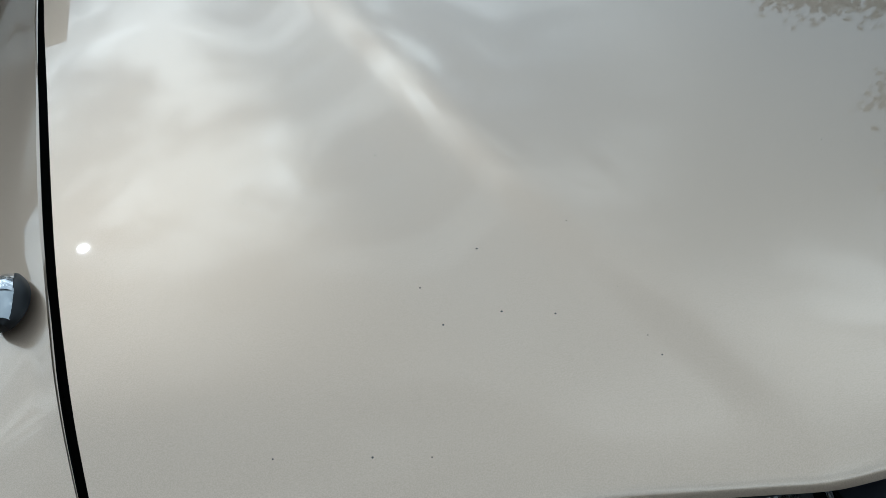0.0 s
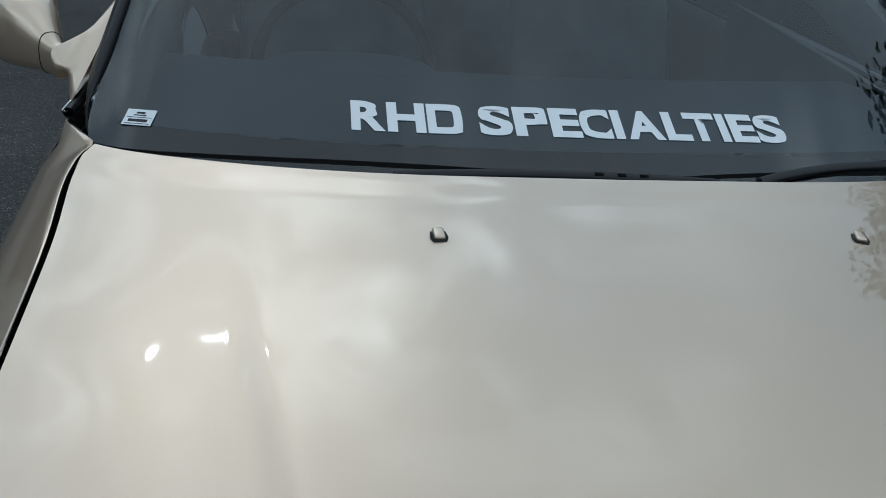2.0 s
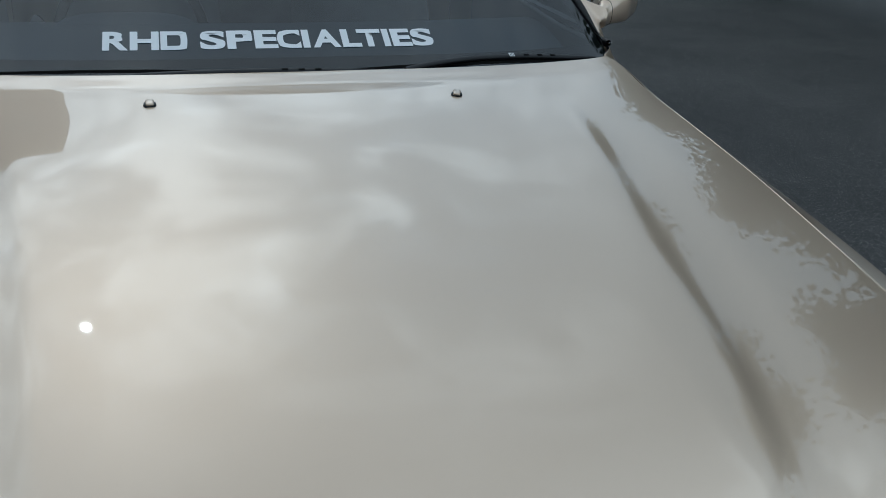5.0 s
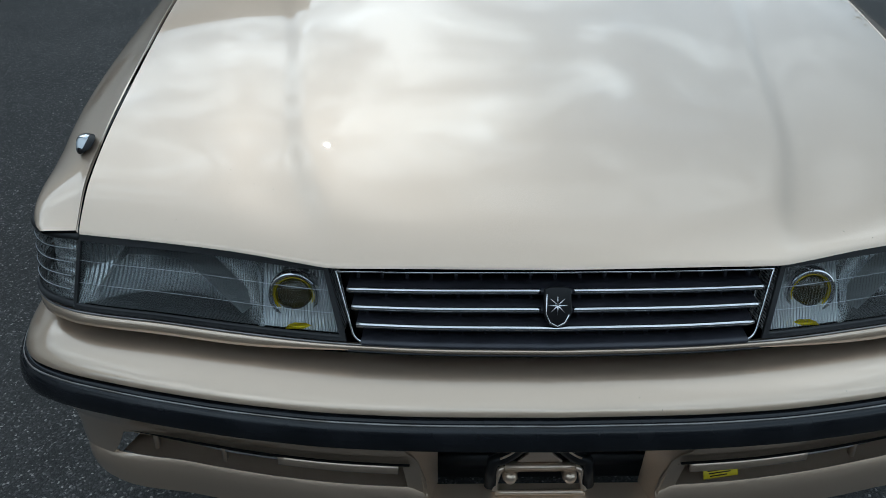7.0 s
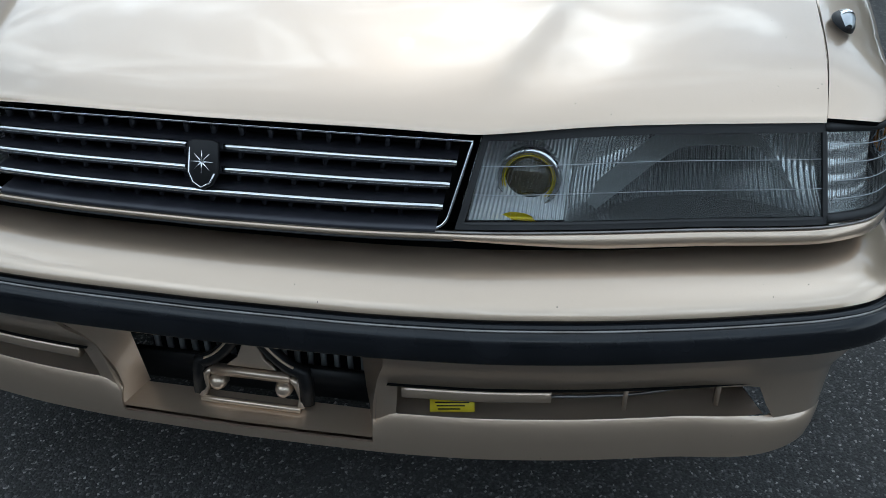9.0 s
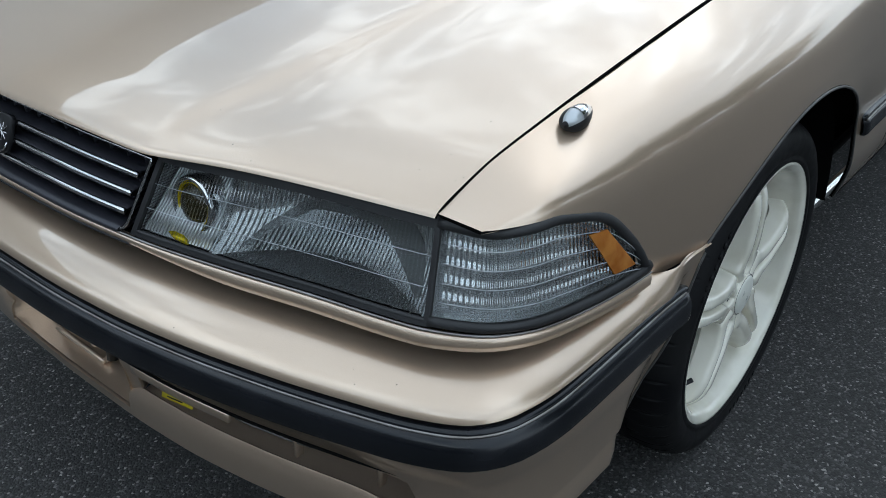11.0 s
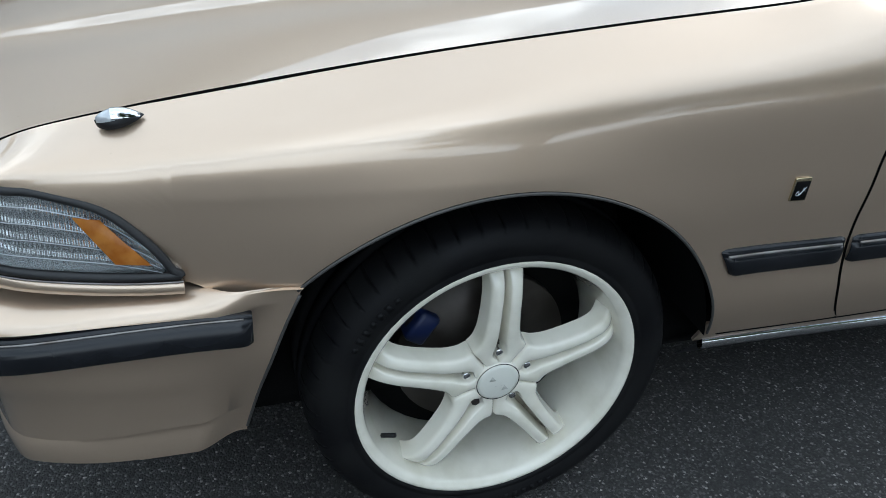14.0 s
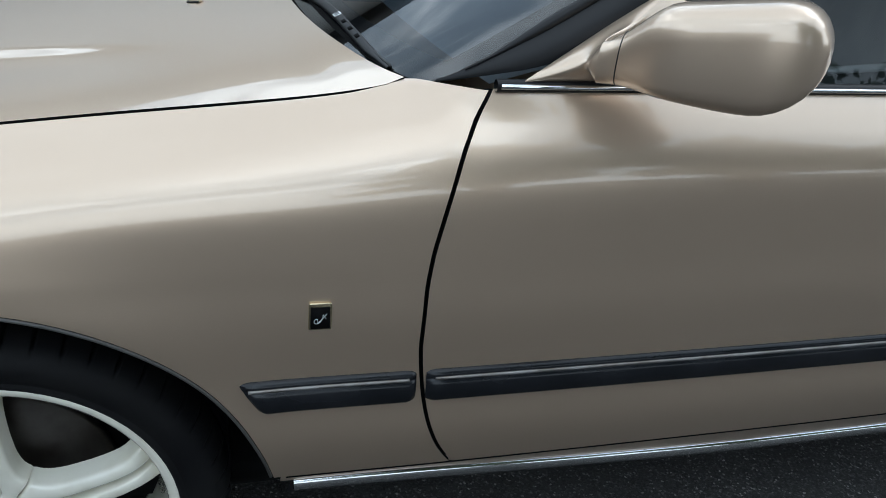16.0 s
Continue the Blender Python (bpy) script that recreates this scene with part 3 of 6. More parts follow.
HOOD_SIDE = fair_curve([0.215, 0.218, 0.224, 0.246, 0.30, 0.40, 0.55, 0.70, 0.85, 1.0, 1.15, 1.30, 1.42, 1.512],
                         [0.7245, 0.7290, 0.7333, 0.7440, 0.765, 0.789, 0.815, 0.839, 0.861, 0.879, 0.896, 0.911, 0.928, 0.945], 0.06, 0.30, 1.50)
CREASE = fair_curve([0.10, 0.145, 0.20, 0.25, 0.38, 0.50, 0.71, 1.0, 1.25], [0.318, 0.325, 0.338, 0.358, 0.394, 0.412, 0.438, 0.492, 0.53], 0.05)


def hood_point(u, v):
    """u across (-1 to 1), v from the nose (0) to the windscreen (1)."""
    a = abs(u)
    ye = 0.215 + v * (1.512 - 0.215)
    x = a * (GAP_X(ye) - (0.0042 if u < 0 else 0.0018))
    y0, y1 = HOOD_FRONT(x), HOOD_REAR(x)
    y = y0 + v * (y1 - y0)
    zm, zs = HOOD_MID(0.104 + v * (1.392 - 0.104)), HOOD_SIDE(ye)
    w = 1 - a ** 2.1
    z = zs + (zm - zs) * w
    c = CREASE(y)
    fade = ease((y - y0) / 0.10) * ease((1.28 - y) / 0.30)
    # raised middle panel: its flank drops off in a hollow outside the crease
    z += fade * (0.0034 * (1 - ease((x - c + 0.020) / 0.040)) - 0.0026 * math.exp(-((x - c - 0.055) / 0.055) ** 2))
    z -= 0.005 * math.exp(-((x - 0.33) / 0.09) ** 2) * (1 - ease((y - y0) / 0.14))      # the edge dips where grille and lamps meet
    z += 0.004 * ease((y - y1 + 0.07) / 0.07) * (1 - a ** 4)
    return x * (1 if u >= 0 else -1), y, z


us = span(-1, 1, 150)
vs = sorted(set([0.0, 0.0012, 0.0025, 0.0045, 0.007, 0.012, 0.02, 0.03] + [round(0.04 + 0.96 * i / 80, 5) for i in range(81)]))
hood = solid(part("bonnet", sheet(hood_point, us, vs), PAINT, car, "champagne metallic bonnet with two soft creases and stone chips"), 0.0045, shaded_rim=True)


def hood_z(x, y):
    u, v = x / (GAP_X(y) - 0.003), 0.5
    for _ in range(12):
        p = hood_point(u, v)
        v += (y - p[1]) / 1.29
        u += (x - p[0]) / 0.74
    return p[2]


# gutter below the gap: a near-black strip with the gap's shade in its colour
for side in (1, -1):
    gut = sheet(lambda u, v: (GAP_X(u) - 0.02 + 0.04 * v, u, GAP_Z(u) - 0.022 - 0.01 * v), span(0.24, 1.50, 40), span(0, 1, 2), side)
    part("gutter", gut, VOID, car, "near-black gutter strip for the shade between bonnet and fender")

# -- fenders --
for side in (1, -1):
    cols = []
    for y in sorted(set(span(0.219, 0.462, 18) + [0.4635] + span(0.47, 0.61, 11) + [ARCH_Y - (ARCH_R - 0.001) * math.cos(a) for a in span(math.acos((ARCH_Y - 0.614) / ARCH_R), math.pi, 46)])):
        cols.append((y, 0.0))
    cols += [(ARCH_Y + ARCH_R, w) for w in span(0.02, 1, 16)]
    rows = [0, 0.004, 0.012, 0.025, 0.04, 0.06, 0.085, 0.11] + span(0.14, 1, 40)

    def fender_point(c, v):
        y, w = c
        zb = fender_bottom(y)
        zt = GAP_Z(y)
        z = zt + (zb - zt) * v
        if w > 0:
            zb = SKIRT
            for _ in range(3):
                z = zt + (zb - zt) * v
                y = ARCH_Y + ARCH_R + w * (DOOR_GAP(z) - 0.003 - ARCH_Y - ARCH_R)
                zt = GAP_Z(y)
        return body_x(y, z) + (GAP_X(y) - BODY_GAP_X(y) + (0.0042 if side < 0 else 0.0015)) * max(0, 1 - v / 0.06), y, z - (0.002 if v < 0.001 else 0)

    bm = bmesh.new()
    grid = []
    for c in cols:
        line = []
        for v in rows:
            x, y, z = fender_point(c, v)
            line.append(bm.verts.new((x * side, y, z)))
        grid.append(line)
    for i in range(len(cols) - 1):
        for j in range(len(rows) - 1):
            q = [grid[i][j], grid[i][j + 1], grid[i + 1][j + 1], grid[i + 1][j]]
            bm.faces.new(q if side > 0 else q[::-1])
    solid(part("fender", bm, PAINT, car, "champagne metallic front fender with a flared wheel arch"), 0.006, shaded_rim=True)

    # thin grey lip round the wheel arch
    lip = [(side * (body_x(y, z) + 0.001), y, z) for y, z in ((ARCH_Y + (ARCH_R - 0.003) * math.cos(a), ARCH_Z + (ARCH_R - 0.003) * math.sin(a)) for a in span(radians(11), radians(137.5), 60))]
    part("arch_lip", tube(lip, 0.0024, 8), LIP, car, "thin dark grey lip moulding round the wheel arch")
    # the same lip runs on down the back edge of the bumper
    edge = [(side * (flush_x(BUMPER_BACK(z), z) + 0.001), BUMPER_BACK(z) + 0.001, z) for z in span(0.555, 0.275, 20)]
    part("bumper_edge_lip", tube(edge, 0.0024, 6), LIP, car, "thin dark edge at the back of the bumper")
    # wheel housing: near-black sheets carry the arch's shade in their colour
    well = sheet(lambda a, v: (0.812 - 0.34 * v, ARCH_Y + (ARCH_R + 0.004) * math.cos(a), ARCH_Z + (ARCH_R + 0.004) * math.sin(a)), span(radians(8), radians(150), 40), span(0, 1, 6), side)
    part("wheel_housing", well, VOID, car, "inner wheel housing, near-black for the shade inside the arch")
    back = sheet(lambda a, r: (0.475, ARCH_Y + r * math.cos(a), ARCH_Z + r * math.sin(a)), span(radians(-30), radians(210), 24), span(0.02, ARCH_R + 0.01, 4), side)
    part("inner_wing", back, VOID, car, "inner wing behind the wheel, near-black for shade")


# -- doors and rear quarter: one loft cut at the shut lines --
REAR_DOOR, REAR_QUARTER, TAIL = 2.52, 3.12, 4.55


def side_panel(name, y_from, y_to, bottom, label, side, ny=30):
    def fn(w, v):
        zt = 0.948
        zb = bottom(y_from(0.5) + w * (y_to(0.5) - y_from(0.5)))
        z = zt + (zb - zt) * v
        y = y_from(z) + w * (y_to(z) - y_from(z))
        zt = GAP_Z(y)
        z = zt + (zb - zt) * v
        return body_x(y, z) + (GAP_X(y) - BODY_GAP_X(y)) * max(0, 1 - v / 0.06), y, z

    bm = sheet(fn, span(0, 1, ny), [0, 0.01, 0.025, 0.045] + span(0.07, 1, 34), side)
    bmesh.ops.reverse_faces(bm, faces=bm.faces[:])
    return solid(part(name, bm, PAINT, car, label), 0.006, shaded_rim=True)


def low(y):
    return SKIRT


def rear_low(y):
    return max(SKIRT, arch_z(y, AXLE_REAR)) if abs(y - AXLE_REAR) < ARCH_R - 0.002 else SKIRT


for side in (1, -1):
    door = side_panel("front_door", lambda z: DOOR_GAP(z) + 0.003, lambda z: REAR_DOOR - 0.003, low, "champagne metallic front door", side, 34)
    side_panel("rear_door", lambda z: REAR_DOOR + 0.003, lambda z: REAR_QUARTER + 0.10 * ease((z - 0.45) / 0.4) - 0.003, low, "champagne metallic rear door", side, 16)
    side_panel("rear_quarter", lambda z: REAR_QUARTER + 0.10 * ease((z - 0.45) / 0.4) + 0.003, lambda z: TAIL, rear_low, "champagne metallic rear quarter panel", side, 60)
    # jambs behind the shut lines, their shade put into a near-black colour
    for name, cut, zs in (("door_jamb", DOOR_GAP, span(0.352, 0.94, 24)), ("door_jamb", lambda z: REAR_DOOR, span(0.352, 0.94, 12))):
        bm = sheet(lambda z, v: (body_x(cut(z), z) - 0.016, cut(z) - 0.02 + 0.04 * v, z), zs, span(0, 1, 1), side)
        part(name, bm, VOID, car, "near-black strip for the shade in the door shut line")
    # sill: painted rail tucked under the doors, a bright strip below it, dark underside
    def sill_x(y):
        return 0.774 + 0.026 * ease((y - 1.3) / 0.9)

    rail = sheet(lambda y, v: (sill_x(y) + 0.030 - 0.026 * v, y, SKIRT + 0.004 - 0.058 * v), span(1.345, 3.21, 30), span(0, 1, 6), side)
    bmesh.ops.reverse_faces(rail, faces=rail.faces[:])
    solid(part("sill", rail, PAINT, car, "champagne painted sill under the doors"), 0.006)
    # thin near-black tube drawn as the shadow line under the doors
    shade_line = tube([(side * (body_x(y, SKIRT) - 0.0005), y, SKIRT - 0.0015) for y in span(1.35, 3.2, 40)], 0.0016, 6)
    part("sill_shade_line", shade_line, VOID, car, "near-black line for the shadow between doors and sill")
    under = sheet(lambda y, v: (sill_x(y) - 0.002 - 0.05 * v, y, 0.285 - 0.065 * v), span(1.36, 3.2, 20), span(0, 1, 3), side)
    part("sill_underside", under, BLACK, car, "dark underside of the sill")
    strip = sheet(lambda y, a: (sill_x(y) + 0.001 + 0.008 * math.cos(a), y, 0.2885 + 0.0130 * math.sin(a)), span(1.366, 3.21, 30), span(-math.pi / 2, 1.5 * math.pi, 12), side)
    part("sill_trim", strip, CHROME, car, "bright chrome sill strip")

    # side mouldings: rounded bar with a chrome upper line
    def moulding(name, ya, yb, z, rise, label):
        prof = [(0.0, -0.027), (0.010, -0.026), (0.0155, -0.020), (0.017, -0.008), (0.0165, 0.006), (0.013, 0.0135), (0.011, 0.0145), (0.0125, 0.0165), (0.010, 0.024), (0.004, 0.027), (0.0, 0.027)]

        def fn(y, k):
            o, h = prof[int(k)]
            e = min(1.0, (y - ya + 0.0005) / 0.012, (yb - y + 0.0005) / 0.012) ** 0.5
            slant = 0.5 * (0.027 - h) * (1 - ease((y - ya) / 0.10)) if rise else 0
            return body_x(y, z) - 0.003 + o * (0.35 + 0.65 * e), y + slant, z + h * (0.8 + 0.2 * e)

        ys = [ya, ya + 0.003, ya + 0.008, ya + 0.014] + span(ya + 0.03, yb - 0.03, max(4, int((yb - ya) / 0.06))) + [yb - 0.014, yb - 0.008, yb - 0.003, yb]
        m = part(name, sheet(fn, ys, list(range(len(prof))), side), STRIP, car, label)
        line = tube([(side * (body_x(y, z) + 0.0093), y, z + 0.0155) for y in span(ya + 0.012, yb - 0.012, 24)], 0.0028, 6)
        part("bright_line", line, DULL_METAL, m, "thin bright line along the moulding")

    moulding("side_moulding", 1.284, 1.530, 0.5275, True, "dark grey rubbing strip on the fender")
    moulding("side_moulding", 1.5445, REAR_DOOR - 0.008, 0.5275, False, "dark grey rubbing strip on the front door")
    moulding("side_moulding", REAR_DOOR + 0.008, REAR_QUARTER, 0.5275, False, "dark grey rubbing strip on the rear door")

# -- front bumper --
XC, XS0, XS1 = 0.196, 0.226, 0.738
S_C, S_0, S_1 = bumper_by_x(XC), bumper_by_x(XS0), bumper_by_x(XS1)
PROF = [(-0.098, 0.572), (-0.085, 0.574), (-0.070, 0.573), (-0.055, 0.570), (-0.041, 0.5665), (-0.029, 0.5625), (-0.019, 0.558), (-0.011, 0.553), (-0.0055, 0.5475), (-0.003, 0.541), (-0.012, 0.538),
        (-0.014, 0.50), (-0.012, 0.482), (-0.013, 0.476), (-0.018, 0.462), (-0.025, 0.44), (-0.033, 0.41), (-0.038, 0.388), (-0.041, 0.376), (-0.041, 0.368), (-0.040, 0.352), (-0.036, 0.3385),
        (-0.028, 0.3350), (-0.0225, 0.3290), (-0.0205, 0.3180), (-0.0225, 0.300), (-0.034, 0.2915), (-0.050, 0.2875), (-0.075, 0.2875)]


def opening_shift(z):
    return 0.024 * ease((z - 0.35) / 0.12) - 0.008 * ease((0.36 - z) / 0.04)


def bumper_drop(s):
    """The strip hangs a little lower across the front than along the sides."""
    return 1 - ease((abs(s) - 0.72) / 0.34)


def tuck(z):
    """How far the lower bumper hangs down and stands back at a height of its profile."""
    k = ease((0.372 - z) / 0.05)
    return -0.047 * k, -0.022 * ease((0.47 - z) / 0.09) - 0.025 * k


def lower(s, z, out=0.0):
    dz, back = tuck(z)
    return bumper(s, z + dz, out + back)


def slot_lift(a):
    """Beside the middle opening the lower lip steps up."""
    return 0.014 * ease((a - S_C) / (S_0 - S_C))


def slot_rise(a):
    """How far the side slot has closed on its way outwards."""
    return ease((a - 0.71) / (S_1 - 0.71))


def bumper_end(z):
    """Arc length at which the bumper meets the wheel arch at a height."""
    return BUMPER_END - 0.640 + BUMPER_BACK(z)


def bumper_point(s, k):
    o, z = PROF[int(round(k))]
    a = abs(s)
    e = ease((a - 0.86) / 0.30)                      # along the side the top drops and the lip fades
    tail = ease((a - BUMPER_END + 0.20) / 0.11)      # flush with the fender at its end
    if z > 0.54:
        zz, oo = z - 0.004 * e * (z - 0.535) / 0.040, o * (1 - 0.42 * e) * (1 - 0.80 * tail)
    elif z < 0.45:
        zz, oo = z - 0.006 * e - (0.005 + 0.012 * e) * ease((0.37 - z) / 0.07), o - 0.012 * e * (0.45 - z) / 0.17
        oo -= 0.024 * ease((a - 0.66) / 0.16) * (1 - e) * (0.42 - z) / 0.15 if z < 0.42 else 0
    else:
        zz, oo = z, o * (1 - 0.5 * tail)
    dz, back = tuck(z)
    zz, oo = zz + dz * (1 - 0.80 * e), oo + back * (1 - 0.9 * e) * (1 - 0.55 * ease((a - 0.60) / 0.2))
    if 0.30 < z < 0.37 and a > S_C:
        zz += slot_lift(a) * ease((z - 0.296) / 0.022) * (1 - e)
    if z < 0.45:                                     # along the side the face is plain, with one soft ridge
        oo += (-0.013 - 0.020 * ease((0.47 - z) / 0.15) + 0.005 * math.exp(-((z - 0.312) / 0.02) ** 2) - oo) * ease((a - 0.76) / 0.28)
    if 0.337 < z < 0.38 and a > S_C:                 # the slot closes outwards, its upper edge coming down to the lip
        lip = 0.338 + tuck(0.335)[0] * (1 - 0.80 * e) + slot_lift(a) * (1 - e) - 0.006 * e
        zz = lip + (zz - lip) * (1 - 0.95 * slot_rise(a))
    zz += (max(zz, 0.268) - zz) * ease((a - 0.73) / 0.22)
    if a > 1.0:
        last = min(bumper_end(zz), BUMPER_END - 0.004)
        a = 1.0 + (a - 1.0) * (last - 1.0) / (BUMPER_END - 0.012 - 1.0)
    if z < 0.48:                                     # the middle opening narrows downwards
        a += opening_shift(zz) * max(0.0, 1 - abs(a - S_C) / 0.07)
    zz -= 0.009 * bumper_drop(s) * ease((zz - 0.37) / 0.10) * (1 - 0.5 * ease((zz - 0.55) / 0.02))
    x, y, zz = bumper(math.copysign(a, s), zz, oo)
    near = ease((abs(s) - BUMPER_END + 0.13) / 0.11)
    flush = flush_x(y, zz)
    return math.copysign(abs(x) + (flush - abs(x)) * near, s), y, zz


def bumper_hole(s, k):
    z = PROF[int(k)][1] / 2 + PROF[int(k) + 1][1] / 2
    a = abs(s)
    return (a < S_C and 0.318 < z < 0.474) or (S_0 < a < S_1 and 0.337 < z < 0.378)


half = sorted(set(span(0, S_C, 16) + span(S_C, S_0, 4) + span(S_0, S_1, 30) + span(S_1, BUMPER_END - 0.012, 52)))
ss = [-s for s in half[:0:-1]] + half
bump_ob = part("front_bumper", sheet(bumper_point, ss, list(range(len(PROF))), hole=bumper_hole), PAINT, car, "champagne metallic front bumper with lower air openings")
for f in bump_ob.data.polygons:
    f.flip()
solid(bump_ob, 0.004)

STRIP_PROF = [(-0.014, 0.5385), (-0.003, 0.5405), (0.001, 0.5385), (0.0022, 0.536), (0.002, 0.5335), (0.0040, 0.5325), (0.0085, 0.5285), (0.0120, 0.5225), (0.0140, 0.5145), (0.0149, 0.502), (0.0135, 0.4905), (0.0095, 0.4845), (0.003, 0.481), (-0.014, 0.4795)]


def strip_point(s, k):
    o, z = STRIP_PROF[int(k)]
    e = min(1.0, (BUMPER_END - 0.093 - abs(s) + 0.0004) / 0.012) ** 0.5 if BUMPER_END - 0.093 > abs(s) else 0.02
    e2 = ease((abs(s) - 0.86) / 0.30)
    return bumper(s, 0.507 + (z - 0.512) * (0.85 + 0.15 * e) * (1.0 if z > 0.512 else 0.74) + 0.006 * e2 - 0.009 * bumper_drop(s), o * e if o > 0 else o)


half = span(0, BUMPER_END - 0.12, 70) + [BUMPER_END - 0.11, BUMPER_END - 0.102, BUMPER_END - 0.098, BUMPER_END - 0.095, BUMPER_END - 0.0932]
ss = [-s for s in half[:0:-1]] + half
strip = part("bumper_strip", sheet(strip_point, ss, list(range(len(STRIP_PROF))), uv=False), STRIP, bump_ob, "dark grey rubber bumper strip, scuffed")
for f in strip.data.polygons:
    f.flip()
line = tube([bumper(s, 0.5290 + 0.006 * ease((abs(s) - 0.86) / 0.3) - 0.009 * bumper_drop(s), 0.0022) for s in span(-BUMPER_END + 0.105, BUMPER_END - 0.105, 160)], 0.0019, 6)
part("bright_line", line, DULL_METAL, bump_ob, "thin bright line on the bumper strip")

# middle opening: splayed cheeks, floor, dark back with condenser fins, tow-eye bracket
LOWER_OUT = smooth_curve([0.290, 0.300, 0.322, 0.336, 0.368, 0.41, 0.44, 0.476], [-0.036, -0.025, -0.021, -0.030, -0.040, -0.033, -0.025, -0.013])
for side in (1, -1):
    def cheek(u, v):
        z = 0.476 - 0.154 * v
        x, y, zl = lower(S_C + 0.001 + opening_shift(z), z, LOWER_OUT(z) - 0.001)
        return x + (0.168 - x) * u, y + (0.108 + 0.035 * v - y) * u, zl + (0.462 - 0.180 * v - zl) * u

    part("opening_cheek", sheet(cheek, span(0, 1, 8), span(0, 1, 14), side), PAINT, bump_ob, "splayed painted cheek of the middle opening")
bm = sheet(lambda u, v: ((-0.191 + 0.382 * u) * (1 - 0.10 * v), lower(bumper_by_x(abs(-0.191 + 0.382 * u)), 0.32, -0.0225)[1] * (1 - v) + 0.139 * v, 0.2745 + 0.008 * v), span(0, 1, 24), [0.0, 0.03] + span(0.1, 1, 6))
part("opening_floor", bm, PAINT, bump_ob, "painted floor of the middle opening")
bm = sheet(lambda u, v: ((-0.193 + 0.386 * u) * (1 - 0.12 * v), 0.036 + 0.085 * v, 0.474 - 0.006 * v), span(0, 1, 12), span(0, 1, 4))
part("opening_roof", bm, PAINT, bump_ob, "painted roof of the middle opening")
# shade behind the opening is put into near-black blocks
part("cavity", block((1.25, 0.01, 0.30), pose(0, 0.30, 0.39)), VOID, bump_ob, "near-black sheet for the shade behind the bumper")
condenser = part("condenser", block((0.40, 0.012, 0.20), pose(0, 0.225, 0.360)), VOID, bump_ob, "condenser behind the opening, near-black for shade")
for i in range(18):
    x = -0.17 + 0.34 * i / 17
    part("fin", block((0.0062, 0.008, 0.130), pose(x, 0.185, 0.372)), RADIATOR, condenser)
part("undertray", block((0.40, 0.010, 0.056), pose(0, 0.165, 0.300, 8)), BLACK, bump_ob, "black plastic panel below the condenser")

post = [(-0.009, 0.075), (0.009, 0.075), (0.012, 0.045), (0.020, 0.024), (0.038, 0.008), (-0.038, 0.008), (-0.020, 0.024), (-0.012, 0.045)]
bracket = round_edges(part("tow_bracket", prism(post, facing((0, 0.140, 0.327), (0, -1, 0.15)), 0.008), PAINT, bump_ob, "painted number-plate bracket over the tow eye"), 0.002)
part("bracket_bar", block((0.116, 0.014, 0.011), pose(0, 0.132, 0.329)), PAINT, bracket)
part("bracket_bar", tube([(x, 0.118, 0.284) for x in span(-0.074, 0.074, 6)], 0.005, 8), PAINT, bracket)
for sx in (-1, 1):
    leg = [(sx * 0.058, 0.132, 0.329), (sx * 0.067, 0.130, 0.321), (sx * 0.072, 0.134, 0.293), (sx * 0.074, 0.119, 0.285)]
    part("bracket_leg", tube(leg, 0.0055, 8), PAINT, bracket)
    part("bracket_boss", lathe([(0.003, 0), (0.014, 0.0), (0.012, 0.012), (0.007, 0.019), (0.001, 0.020)], facing((sx * 0.049, 0.134, 0.313), (0, -1, -0.15)), 16), PAINT, bracket)
    arm = [(sx * (0.013 + 0.064 * t), 0.136, 0.395 - 0.056 * math.sin(math.pi / 2 * t)) for t in span(0, 1, 12)] + [(sx * 0.080, 0.134, 0.320), (sx * 0.081, 0.130, 0.287)]
    part("bracket_arm", tube(arm, 0.0105, 8), BLACK, bracket)
    part("bracket_arm_edge", tube([(x, y - 0.008, z + 0.009) for x, y, z in arm[2:11]], 0.002, 6), PAINT, bracket)

